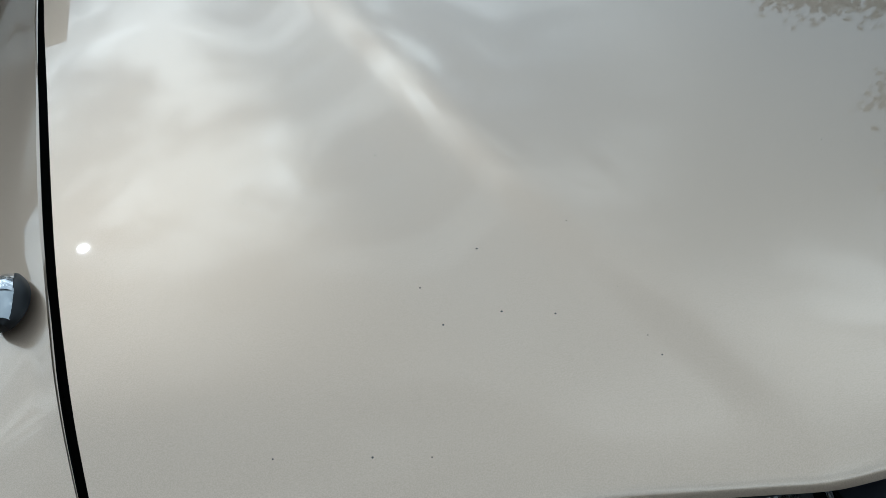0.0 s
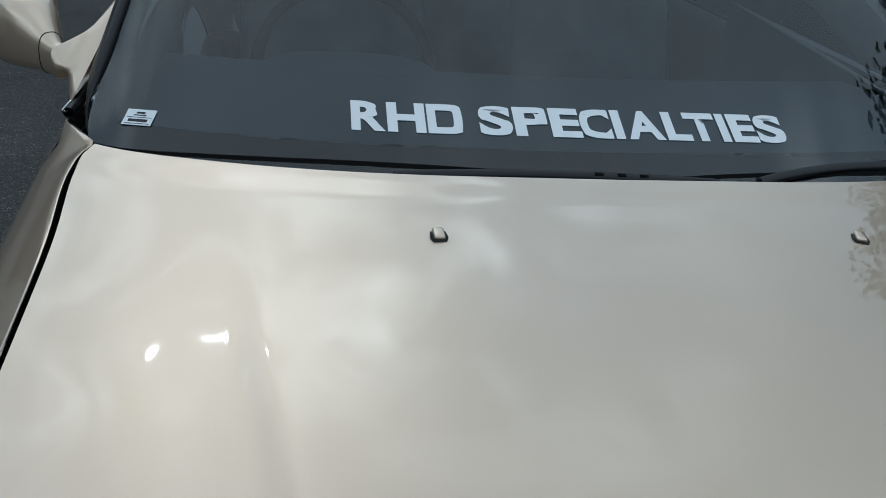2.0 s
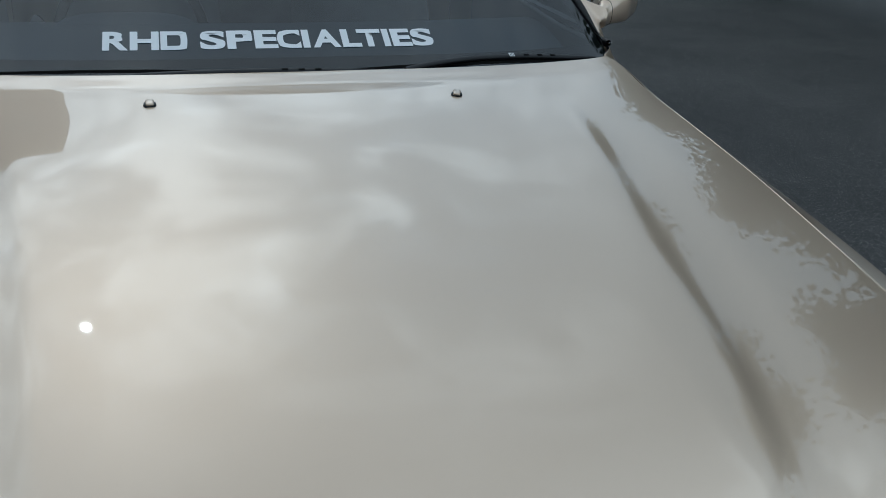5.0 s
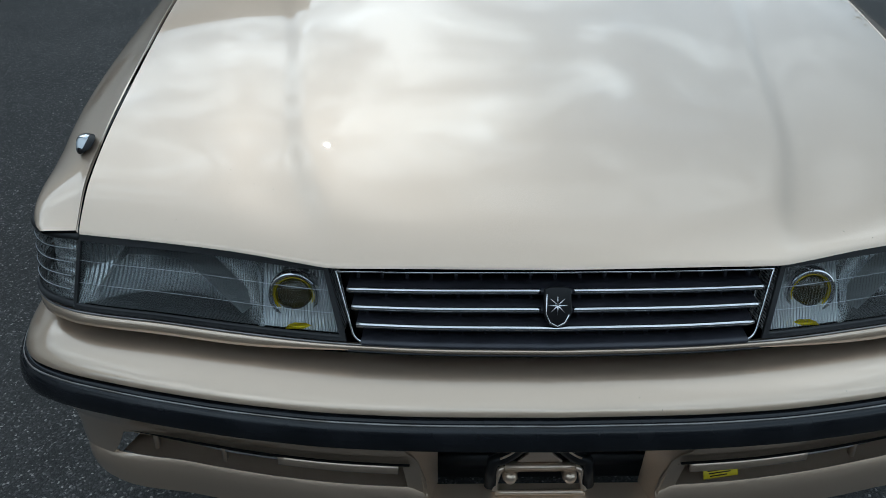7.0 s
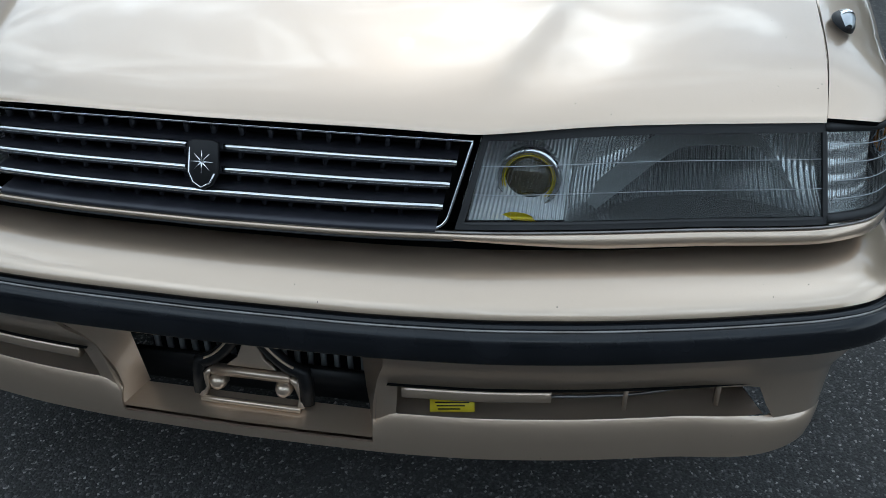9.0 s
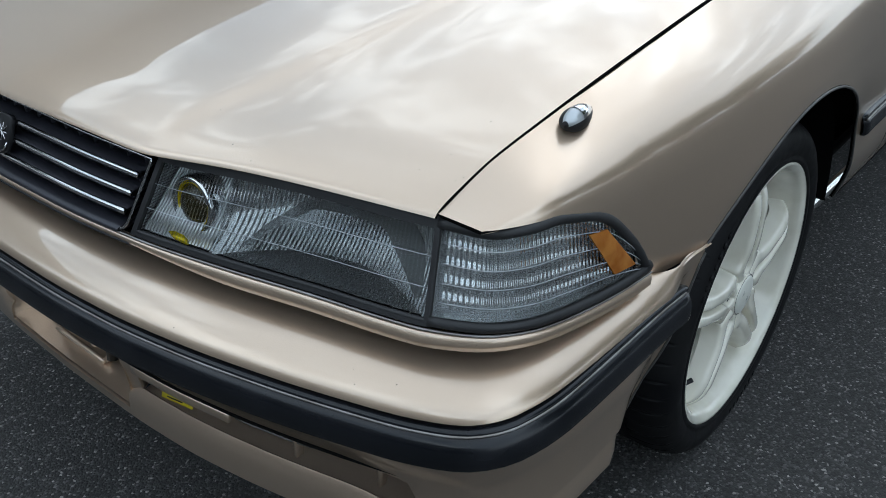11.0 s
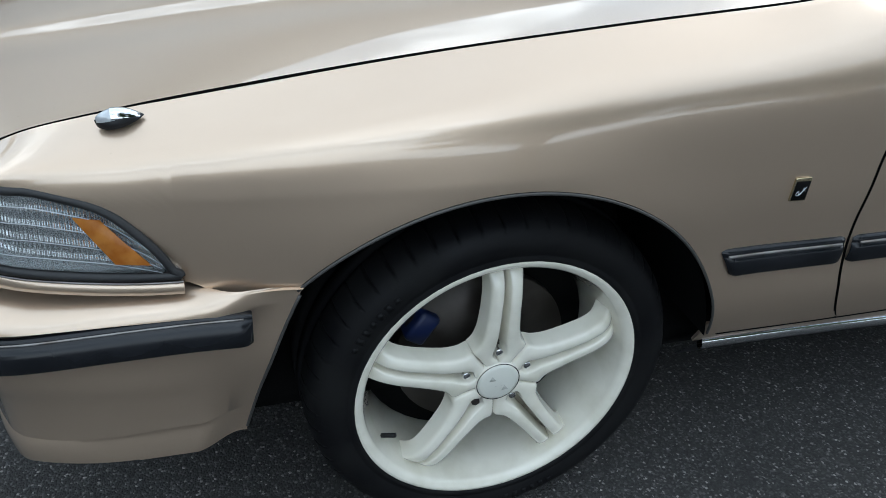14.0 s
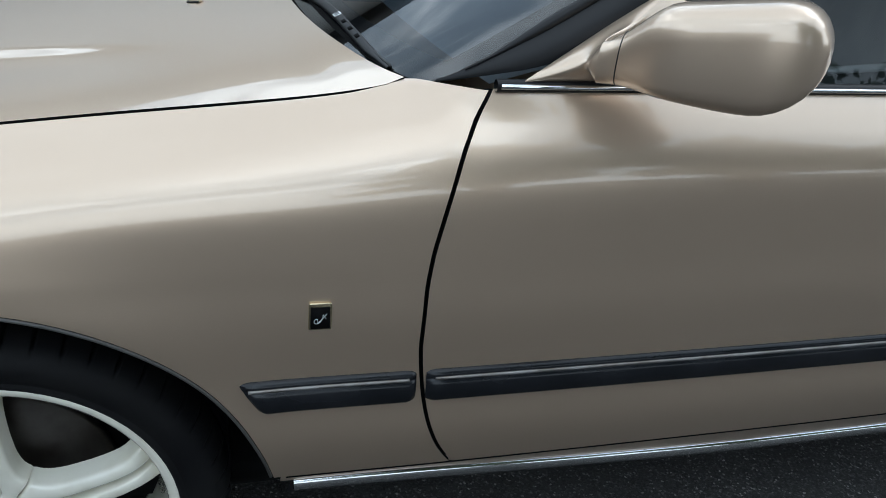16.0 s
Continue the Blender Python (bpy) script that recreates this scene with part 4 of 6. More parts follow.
# side slots: painted shelf behind the lip, dark depth, a flat painted bar and struts
for side in (1, -1):
    xs = span(0.215, 0.733, 36)

    def slot(u, v):
        a = bumper_by_x(u)
        x, y, z = lower(a, 0.3350, -0.030 - 0.062 * v)
        z += slot_lift(a)
        return x, y, z + 0.016 * v * v * (1 - slot_rise(a))

    part("slot_shelf", sheet(slot, xs, span(0, 1, 6), side), PAINT, bump_ob, "painted lower shelf of the side slot")
    # near-black back and roof sheets stand in for the slot's shade
    part("slot_back", sheet(lambda u, v: bumper(bumper_by_x(u), 0.270 + 0.13 * v, -0.130), span(0.205, 0.735, 28), span(0, 1, 2), side), VOID, bump_ob, "near-black sheet for the shade in the side slot")
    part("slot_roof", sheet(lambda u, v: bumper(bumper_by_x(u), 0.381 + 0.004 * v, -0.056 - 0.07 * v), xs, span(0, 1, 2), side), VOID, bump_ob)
    prof = [(0.0, -0.0095), (0.004, -0.0085), (0.006, -0.005), (0.006, 0.005), (0.004, 0.0085), (0.0, 0.0095), (-0.008, 0.0095), (-0.008, -0.0095)]
    flat_bar = sheet(lambda x, k: bumper(bumper_by_x(x), 0.3680 + prof[int(k)][1], -0.064 + prof[int(k)][0]), span(0.234, 0.432, 14), list(range(8)), side, closed_v=True)
    for edge in (flat_bar.verts[:8], flat_bar.verts[-8:]):
        flat_bar.faces.new(list(edge))
    bmesh.ops.recalc_face_normals(flat_bar, faces=flat_bar.faces[:])
    part("slot_bar", flat_bar, PAINT, bump_ob, "flat painted bar across the side slot")
    wire = [(side * p[0], p[1], p[2]) for p in (bumper(bumper_by_x(x), 0.358 + 0.014 * ease((x - 0.52) / 0.14), -0.075) for x in span(0.432, 0.64, 18))]
    part("slot_wire", tube(wire, 0.0022, 6), DULL_METAL, bump_ob, "bright wire edge inside the slot")
    for x in (0.535, 0.66):
        p = bumper(bumper_by_x(x), 0.356, -0.078)
        part("slot_strut", block((0.006, 0.012, 0.045), pose(side * p[0], p[1], p[2])), PAINT, bump_ob)
p0, p1 = Vector(bumper(bumper_by_x(0.27), 0.330, -0.084)), Vector(bumper(bumper_by_x(0.33), 0.330, -0.084))
label_ob = part("warning_label", prism([(-0.030, -0.0085), (0.030, -0.0085), (0.030, 0.0085), (-0.030, 0.0085)], facing((p0 + p1) / 2, (0.18, -1, 0.45)), 0.0015), YELLOW, bump_ob, "small yellow warning label with dark lines")
for k in range(3):
    part("print_bar", block((0.046 - 0.008 * k, 0.0018, 0.0006), facing((p0 + p1) / 2, (0.18, -1, 0.45)) @ pose(-0.002 * k, 0.0045 - 0.0045 * k, 0.0018)), BLACK, label_ob)


# -- grille --
def grille_edge(z):
    return nose_by_x(0.284 + (z - 0.62) / 0.098 * 0.030)


def grille_pt(u, z, out=0.0):
    return nose(u * grille_edge(z), z - 0.006 * u * u * max(0.0, z - 0.62) / 0.098, out)


G_TOP, G_BOT = 0.7115, 0.6135
grille = part("grille", sheet(lambda u, v: grille_pt(u, G_BOT - 0.004 + (G_TOP - G_BOT + 0.008) * v, -0.028), span(-1, 1, 40), span(0, 1, 4)), VOID, car, "dark grille with bright horizontal bars and a shield emblem")
frame_pts = [grille_pt(u, G_TOP, 0.002) for u in span(-1, 1, 60)] + [grille_pt(1, z, 0.002) for z in span(G_TOP - 0.004, G_BOT + 0.016, 10)]
frame_pts += [grille_pt(1 - 0.055 * t * t, G_BOT + 0.016 * (1 - t) ** 2, 0.002) for t in span(0.15, 1, 6)] + [grille_pt(u, G_BOT, 0.002) for u in span(0.92, -0.92, 60)]
frame_pts += [grille_pt(-1 + 0.055 * (1 - t) ** 2, G_BOT + 0.016 * t * t, 0.002) for t in span(0.15, 1, 6)] + [grille_pt(-1, z, 0.002) for z in span(G_BOT + 0.02, G_TOP - 0.004, 10)]
part("surround", tube(frame_pts, 0.0019, 8, close=True), CHROME, grille, "thin chrome grille surround")
outer = [grille_pt(u * 1.012, G_TOP + 0.0055, -0.004) for u in span(-0.93, 0.93, 60)]
part("surround_rubber", tube(outer, 0.004, 8), BLACK, grille, "black rubber above the grille")
for k in (1, 2, 3, 4):
    zc = G_TOP - (G_TOP - G_BOT) * (k / 4 + 0.012)

    def bar(u, a):
        prof = [(0.004, 0.0052), (0.0095, 0.0038), (0.0105, 0.0), (0.006, -0.004), (-0.010, -0.003), (-0.028, 0.004), (-0.025, 0.0085)]
        o, h = prof[int(a) % 7]
        return grille_pt(u, zc + h, o - 0.004)

    b = part("grille_bar", sheet(bar, span(-0.965, 0.965, 60), list(range(7)), closed_v=True), GREY_GRILLE, grille, "dark grey grille bar with a chrome edge")
    for f in b.data.polygons:
        f.flip()
    for u0, u1 in () if k == 4 else (((-0.965, 0.965),) if k == 3 else ((-0.965, -0.075), (0.075, 0.965))):
        edge = tube([grille_pt(u, zc + 0.0030, 0.0056) for u in span(u0, u1, 50)], 0.0040, 8)
        part("chrome_edge", edge, CHROME, b, "bright chrome edge")
for row in range(4):
    zc = G_TOP - (G_TOP - G_BOT) * (row + 0.5) / 4
    for i in range(17):
        u = -0.92 + 1.84 * i / 16
        if row > 2 and abs(u) > 0.9:
            continue
        part("grille_rib", block((0.0050, 0.012, 0.014), pose(*grille_pt(u, zc - 0.001, -0.020))), GREY_GRILLE, grille)
low_lip = sheet(lambda u, v: grille_pt(u, G_BOT - 0.010 - 0.006 * v, -0.004 + 0.007 * math.sin(math.pi * v)), span(-1.05, 1.05, 50), span(0, 1, 5))
part("lower_lip", low_lip, BLACK, grille)
# shield emblem
eo, en = Vector(nose(0, 0.668, 0.006)), Vector((0, -1, FRONT_LEAN))
shield = [(-0.019, 0.027), (-0.011, 0.030), (0.011, 0.030), (0.019, 0.027), (0.020, -0.008), (0.013, -0.022), (0.0, -0.029), (-0.013, -0.022), (-0.020, -0.008)]
emblem = round_edges(part("emblem", prism(shield, facing(eo, en), 0.008), BLACK, grille, "black shield emblem with a chrome star"), 0.002)
rim = [facing(eo, en) @ Vector((x * 0.80, y * 0.82 - 0.002, 0.0085)) for x, y in shield[4:] + shield[:1]]
part("emblem_rim", tube(rim, 0.0012, 6), CHROME, emblem)
for k in range(8):
    a = radians(45 * k)
    part("star_ray", tube([facing(eo, en) @ Vector((r * math.cos(a), r * math.sin(a) + 0.004, 0.0088)) for r in (0.0, 0.007, 0.0135)], lambda t: 0.0014 * (1 - 0.75 * t), 6), CHROME, emblem)

# -- headlamps and corner lamps --
S_SPLIT = nose_by_x(0.708)


def lamp_top(s):
    x, y, _, _ = nose_at(s)
    return 0.711 + 0.006 * ease((abs(x) - 0.33) / 0.2) if y < 0.217 else min(LAMP_TOP(y) - 0.004, 0.717 + 0.004 * ease((y - 0.217) / 0.04))


def lamp_bottom(s):
    return 0.618 + 0.002 * ease((s - 0.4) / 0.2) - 0.019 * ease((s - S_SPLIT) / (NOSE_END - S_SPLIT))


def lamp_xy(u, v, a0, a1, out):
    """u along the lamp, v upwards; a0 and a1 give its ends by height."""
    s = a0(v) + u * (a1(v) - a0(v))
    zb, zt = lamp_bottom(s), lamp_top(s)
    return nose(s, zb + v * max(0.002, zt - zb), out)


def head_in(v):
    return nose_by_x(0.300 + 0.028 * v)


def head_out(v):
    return S_SPLIT - 0.004 * v


def corner_end(v):
    return NOSE_END - 0.003


for side in (1, -1):
    def bowl(u, v):
        deep = -0.088 + 0.070 * min(1.0, abs((u - 0.64) / 0.36)) ** 2.2 + 0.022 * abs((v - 0.5) / 0.5) ** 2 if u > 0.28 else -0.05
        return lamp_xy(u, v, head_in, head_out, deep)

    lamp = part("headlamp", sheet(bowl, [0, 0.1, 0.2, 0.275] + span(0.285, 1, 36), span(0, 1, 14), side, uv=True), REFLECTOR, car, "rectangular headlamp with a fluted lens and yellow projector")
    # bowl walls of the reflector; the floor's shade is in its darker tone
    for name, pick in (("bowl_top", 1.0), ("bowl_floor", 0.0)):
        part(name, sheet(lambda u, w: lamp_xy(u, pick, head_in, head_out, -0.008 - 0.075 * w), span(0, 1, 24), span(0, 1, 4), side, uv=True), REFLECTOR if pick else SHADED_REFLECTOR, lamp)
    # faceted arch over the bowl: its bright reflections are put into the tone
    arch = [(0.335, 0.10), (0.43, 0.42), (0.525, 0.72), (0.585, 0.85), (0.71, 0.88), (0.82, 0.85), (0.875, 0.66), (0.925, 0.40), (0.975, 0.10)]
    arch_u, arch_v = smooth_curve(range(9), [p[0] for p in arch]), smooth_curve(range(9), [p[1] for p in arch])
    part("reflector_arch", sheet(lambda k, w: lamp_xy(0.68 + (arch_u(k) - 0.68) * (1 - 0.10 * w), 0.10 + (arch_v(k) - 0.10) * (1 - 0.14 * w), head_in, head_out, -0.050 + 0.036 * w), span(0, 8, 40), span(0, 1, 4), side, uv=True), LIT_FACET, lamp, "facet arching over the reflector bowl, toned for its bright reflections")
    # bright fluted bezel round the projector
    part("projector_bezel", sheet(lambda u, v: lamp_xy(0.015 + 0.265 * u, 0.03 + 0.94 * v, head_in, head_out, -0.005 - 0.033 * v), span(0, 1, 14), span(0, 1, 8), side, uv=True), BEZEL, lamp, "bright fluted bezel round the projector")
    # projector
    c = Vector(lamp_xy(0.160, 0.46, head_in, head_out, -0.013))
    c.x *= side
    fm = facing(c, (0.05 * side, -1, 0.16)) @ Matrix.Scale(1.06, 4)
    part("projector_ring", lathe([(0.026, -0.03), (0.0275, 0.0), (0.031, 0.006), (0.0345, 0.004), (0.036, -0.004), (0.036, -0.03)], fm, 40), CHROME, lamp, "chrome ring of the projector")
    part("projector_glow_ring", lathe([(0.0255, -0.004), (0.0272, 0.0015), (0.0264, 0.0026), (0.0254, 0.001)], fm, 40, closed=True), YELLOW_BULB, lamp, "yellow edge of the projector lens")
    ball = lathe([(0.026 * math.cos(a), -0.006 + 0.016 * math.sin(a)) for a in span(0, radians(88), 10)], fm, 36)
    part("projector_lens", ball, PROJ, lamp, "dark yellow-tinged projector lens")
    # added plate, coloured as a yellow reflection on the bezel
    p = Vector(lamp_xy(0.150, 0.065, head_in, head_out, -0.008))
    p.x *= side
    part("yellow_spot", prism([(-0.021, -0.005), (0.021, -0.005), (0.017, 0.0005), (0.008, 0.0038), (-0.008, 0.0042), (-0.017, 0.001)], facing(p, (0.05 * side, -1, 0.5)), 0.003), YELLOW_BULB, lamp, "yellow plate drawn as the projector's reflection below it")
    part("divider", sheet(lambda w, v: lamp_xy(0.285, v, head_in, head_out, -0.008 - 0.06 * w), span(0, 1, 3), span(0, 1, 4), side), REFLECTOR, lamp)
    part("bowl_end", sheet(lambda v, w: lamp_xy(0.004, v, head_in, head_out, -0.006 - 0.05 * w), span(0, 1, 6), span(0, 1, 3), side, uv=True), BEZEL, lamp)
    part("bowl_end", sheet(lambda v, w: lamp_xy(0.996, v, head_in, head_out, -0.006 - 0.05 * w), span(0, 1, 6), span(0, 1, 3), side, uv=True), REFLECTOR, lamp)
    lens = part("lens", sheet(lambda u, v: lamp_xy(u, v, head_in, head_out, 0.001), span(0, 1, 50), span(0, 1, 10), side, uv=True), LENS, lamp, "clear fluted headlamp glass, slightly hazed")
    lens.visible_shadow = False
    for v in (0.34, 0.66):
        rib = [(side * p[0], p[1], p[2]) for p in (lamp_xy(u, v, head_in, head_out, 0.0012) for u in span(0.01, 0.99, 40))]
        part("lens_rib", tube(rib, 0.0005, 5), RIB, lens)
    frame_us, frame_vs = [-0.012, 0.008] + span(0.03, 0.97, 40) + [0.991, 1.0], [-0.045, 0.005] + span(0.1, 0.8, 4) + [0.955, 1.0, 1.10]
    border = part("lamp_border", sheet(lambda u, v: lamp_xy(u, v, head_in, head_out, 0.0035), frame_us, frame_vs, side, hole=lambda u, v: 0.008 < u < 0.991 and 0.005 < v < 0.955), RUBBER, lamp, "black rubber border of the headlamp")
    solid(border, 0.005)
    loop = [lamp_xy(u, 1.0, head_in, head_out, 0.0) for u in span(0, 1, 40)] + [lamp_xy(1.0, v, head_in, head_out, 0.0) for v in span(0.9, 0.1, 6)]
    loop += [lamp_xy(u, 0.0, head_in, head_out, 0.0) for u in span(1, 0, 40)] + [lamp_xy(0, v, head_in, head_out, 0.0) for v in span(0.1, 0.9, 6)]
    part("gasket", tube([(side * x, y, z) for x, y, z in loop], 0.0034, 8, close=True), RUBBER, lamp, "black rubber gasket round the headlamp")

    corner = part("corner_lamp", sheet(lambda u, v: lamp_xy(u, v, head_out, corner_end, -0.026 + 0.006 * u), span(0, 1, 24), span(0, 1, 8), side, uv=True), PILLOWS, car, "clear fluted corner lamp with an amber reflector")
    for pick in (1.0, 0.0):
        part("bowl_wall", sheet(lambda u, w: lamp_xy(u, pick, head_out, corner_end, -0.004 - 0.024 * w), span(0, 1, 20), span(0, 1, 3), side, uv=True), REFLECTOR, corner)
    part("bowl_wall", sheet(lambda v, w: lamp_xy(0.004, v, head_out, corner_end, -0.002 - 0.026 * w), span(0, 1, 6), span(0, 1, 3), side, uv=True), PILLOWS, corner)
    clens = part("lens", sheet(lambda u, v: lamp_xy(u, v, head_out, corner_end, 0.002), span(0.012, 0.99, 50), span(0.02, 0.98, 12), side, uv=True), CORNER_LENS, corner, "clear fluted corner lens")
    clens.visible_shadow = False
    for v in (0.22, 0.42, 0.62, 0.82):
        rib = [(side * p[0], p[1], p[2]) for p in (lamp_xy(u, v, head_out, corner_end, 0.0024) for u in span(0.03, 0.93, 30))]
        part("lens_rib", tube(rib, 0.0006, 5), RIB, clens)

    def amber(u, v):
        y = 0.386 - 0.043 * v + (0.042 - 0.011 * v) * u
        return nose(nose_by_y(y), 0.624 + 0.064 * v - 0.004 * u, 0.004 + 0.002 * math.sin(math.pi * u) * math.sin(math.pi * v))

    solid(part("amber_reflector", sheet(amber, span(0, 1, 12), span(0, 1, 8), side), AMBER, corner, "amber side reflector in the corner lamp"), 0.003)
    ring = [lamp_xy(u, 1.0, head_out, corner_end, 0.0) for u in span(0, 1, 36)] + [lamp_xy(1.0, v, head_out, corner_end, 0.0) for v in span(0.92, 0.08, 10)]
    ring += [lamp_xy(u, 0.0, head_out, corner_end, 0.0) for u in span(1, 0, 36)]
    part("gasket", tube([(side * x, y, z) for x, y, z in ring], 0.0062, 8), RUBBER, corner, "black rubber gasket round the corner lamp")

# trim under lamps and grille: bright line, then a painted strip
for name, z0, prof, mat, lab in (
    ("lamp_chrome_line", -0.0075, [(0.0035, 0.0014), (0.0045, 0.0), (0.0035, -0.0014), (0.0, 0.0)], DULL_METAL, "thin bright line under lamps and grille"),
    ("lamp_trim", -0.018, [(-0.006, 0.0085), (0.0012, 0.0080), (0.0028, 0.0065), (0.0030, 0.0), (0.0012, -0.0080), (-0.012, -0.010)], PAINT, "painted trim strip under lamps and grille")):
    def trim(s, k):
        o, h = prof[int(k) % len(prof)]
        slim = 0.45 + 0.55 * ease((abs(s) - 0.26) / 0.22) if name == "lamp_trim" else 1.0
        return nose(s, lamp_bottom(abs(s)) + z0 + 0.009 * (1 - slim) + h * slim, o)

    ob = part(name, sheet(trim, span(-NOSE_END, NOSE_END, 150), list(range(len(prof))), closed_v=True), mat, car, lab)
    for f in ob.data.polygons:
        f.flip()
back = sheet(lambda s, v: nose(s, 0.575 + 0.15 * v, -0.10 + 0.04 * ease((abs(s) - 0.7) / 0.1)), span(-NOSE_END, NOSE_END, 60), span(0, 1, 4))
part("front_panel", back, VOID, car, "dark front panel behind lamps and grille")
# near-black sheet stands in for the shade above the bumper
shelf = sheet(lambda s, v: bumper(s, 0.566, -0.085 + 0.045 * ease((abs(s) - 0.86) / 0.30) - 0.06 * v), span(-BUMPER_END + 0.02, BUMPER_END - 0.02, 80), span(0, 1, 2))
part("bumper_shelf", shelf, VOID, car, "near-black sheet for the shade between bumper and lamps")
slam = sheet(lambda u, v: (u * 0.70, HOOD_FRONT(abs(u) * 0.70) + 0.012 + 0.05 * v, 0.716 - 0.004 * v), span(-1, 1, 50), span(0, 1, 2))
part("slam_panel", slam, VOID, car, "dark panel under the bonnet's front edge")


# -- windscreen, scuttle, pillars, roof --
def screen_point(x, d):
    """d: metres back from the lower edge of the windscreen."""
    y = HOOD_REAR(abs(x)) + 0.012 + d
    return Vector((x, y - 0.25 * d * abs(x) * 0.3, 0.938 + 0.46 * d + 0.09 * d * d + 0.004 * (1 - (x / 0.76) ** 2)))


def screen_half(d):
    return 0.766 - 0.10 * d - 0.03 * d * d - 0.020 * math.exp(-max(d, 0.0) / 0.022)


def screen_normal(x, d):
    e = 0.004
    return (screen_point(x + e, d) - screen_point(x - e, d)).cross(screen_point(x, d + e) - screen_point(x, d - e)).normalized()


D_TOP = 0.74
screen = part("windscreen", sheet(lambda u, d: screen_point(u * screen_half(d), d), span(-1, 1, 60), span(0, D_TOP, 40)), GLASS, car, "dark reflecting windscreen with a white banner and a black border")
screen.visible_shadow = False
frit = sheet(lambda u, d: screen_point(u * screen_half(d), d) - Vector((0, 0, 0.005)), span(-1, 1, 50), span(-0.02, 0.062, 5))
part("black_border", frit, BLACK, screen, "black painted lower border of the windscreen")
for side in (1, -1):
    edge = sheet(lambda d, w: screen_point((screen_half(d) - 0.035 * w), d) - Vector((0, 0, 0.005)), span(0, D_TOP, 20), span(0, 1, 2), side)
    part("black_border", edge, BLACK, screen)
    pil = [screen_point(screen_half(d), d) + Vector((0.006, 0.004, 0.002)) for d in span(0.05, D_TOP + 0.02, 24)]
    part("screen_seal", tube([(side * p.x, p.y, p.z) for p in pil], lambda t: 0.001 + 0.008 * ease(t / 0.2), 8), BLACK, car, "black windscreen seal")

    def pillar(d, w):
        p = screen_point(screen_half(d), d)
        q = Vector((0.006 + 0.024 * math.sin(w * math.pi / 2), 0.012 + 0.042 * w, 0.006 - 0.020 * w * w - 0.006 * w))
        return p + q * ease((d + 0.01) / 0.16)

    part("windscreen_pillar", sheet(pillar, span(0, D_TOP + 0.02, 24), span(0, 1, 6), side), BLACK, car, "black-trimmed windscreen pillar")

# banner lettering: a wide squared face, letter by letter
BOWLS = {"R": [(0.42, 0.72, 0.58, 0.28)], "D": [(0.40, 0.50, 0.60, 0.50)], "P": [(0.42, 0.71, 0.58, 0.29)], "C": [(0.50, 0.50, 0.50, 0.50)],
         "S": [(0.50, 0.745, 0.50, 0.255), (0.50, 0.245, 0.50, 0.255)]}


def squared(letter, u, v):
    """Pushes the round bowls of a letter out towards square corners."""
    for cu, cv, hu, hv in BOWLS.get(letter, ()):
        p, q = (u - cu) / hu, (v - cv) / hv
        if abs(q) <= 1.0 and (p > 0 or letter in "CS"):
            far = max(abs(p), abs(q))
            f = (math.hypot(p, q) / far) ** (0.26 if letter == "S" else 0.40 if letter == "C" else 0.72) if far > 1e-6 else 1.0
            return cu + hu * max(-1, min(1, p * f)), cv + hv * max(-1, min(1, q * f))
    return u, v


banner_bm = bmesh.new()
BANNER = [("R", -0.381, -0.3315), ("H", -0.3285, -0.272), ("D", -0.269, -0.216), ("S", -0.1907, -0.1404), ("P", -0.137, -0.0848), ("E", -0.0804, -0.0330), ("C", -0.0332, 0.0156),
          ("I", 0.0196, 0.0345), ("A", 0.0409, 0.1002), ("L", 0.1040, 0.1458), ("T", 0.1400, 0.192), ("I", 0.1960, 0.2101), ("E", 0.2150, 0.2585), ("S", 0.2602, 0.309)]
for letter, xa, xb in BANNER:
    txt = bpy.data.curves.new("banner", "FONT")
    txt.body, txt.size, txt.offset, txt.resolution_u = letter, 1.0, 0.030 if letter == "I" else 0.038, 8
    txt_ob = new("banner_source", txt)
    bpy.context.view_layer.update()
    me = bpy.data.meshes.new_from_object(txt_ob.evaluated_get(bpy.context.evaluated_depsgraph_get()))
    bpy.data.objects.remove(txt_ob)
    one = bmesh.new()
    one.from_mesh(me)
    bmesh.ops.triangulate(one, faces=one.faces[:])
    bmesh.ops.subdivide_edges(one, edges=[e for e in one.edges if e.calc_length() > 0.25], cuts=2)
    lo = [min(v.co[k] for v in one.verts) for k in (0, 1)]
    hi = [max(v.co[k] for v in one.verts) for k in (0, 1)]
    for v in one.verts:
        tx, ty = squared(letter, (v.co.x - lo[0]) / (hi[0] - lo[0]), (v.co.y - lo[1]) / (hi[1] - lo[1]))
        x, d = xa + (xb - xa) * tx, 0.0815 + 0.0565 * ty
        v.co = screen_point(x, d) + screen_normal(x, d) * 0.0015
    done = bpy.data.meshes.new("letter")
    one.to_mesh(done)
    one.free()
    banner_bm.from_mesh(done)
    bpy.data.meshes.remove(done)
    bpy.data.meshes.remove(me)
banner = part("banner_lettering", banner_bm, WHITE_VINYL, screen, "white vinyl banner lettering on the windscreen", flat=True)

# inspection sticker with print bars
sm = Matrix.Translation(screen_point(-0.683, 0.066) + screen_normal(-0.683, 0.066) * 0.0012) @ facing((0, 0, 0), screen_normal(-0.683, 0.066), (0.30, 1, 0.45)).to_3x3().to_4x4() @ Matrix.Scale(0.86, 4)
sticker = part("inspection_sticker", prism([(-0.026, -0.018), (0.026, -0.018), (0.026, 0.018), (-0.026, 0.018)], sm, 0.0006), WHITE_VINYL, screen, "small white inspection sticker with dark print", flat=True)
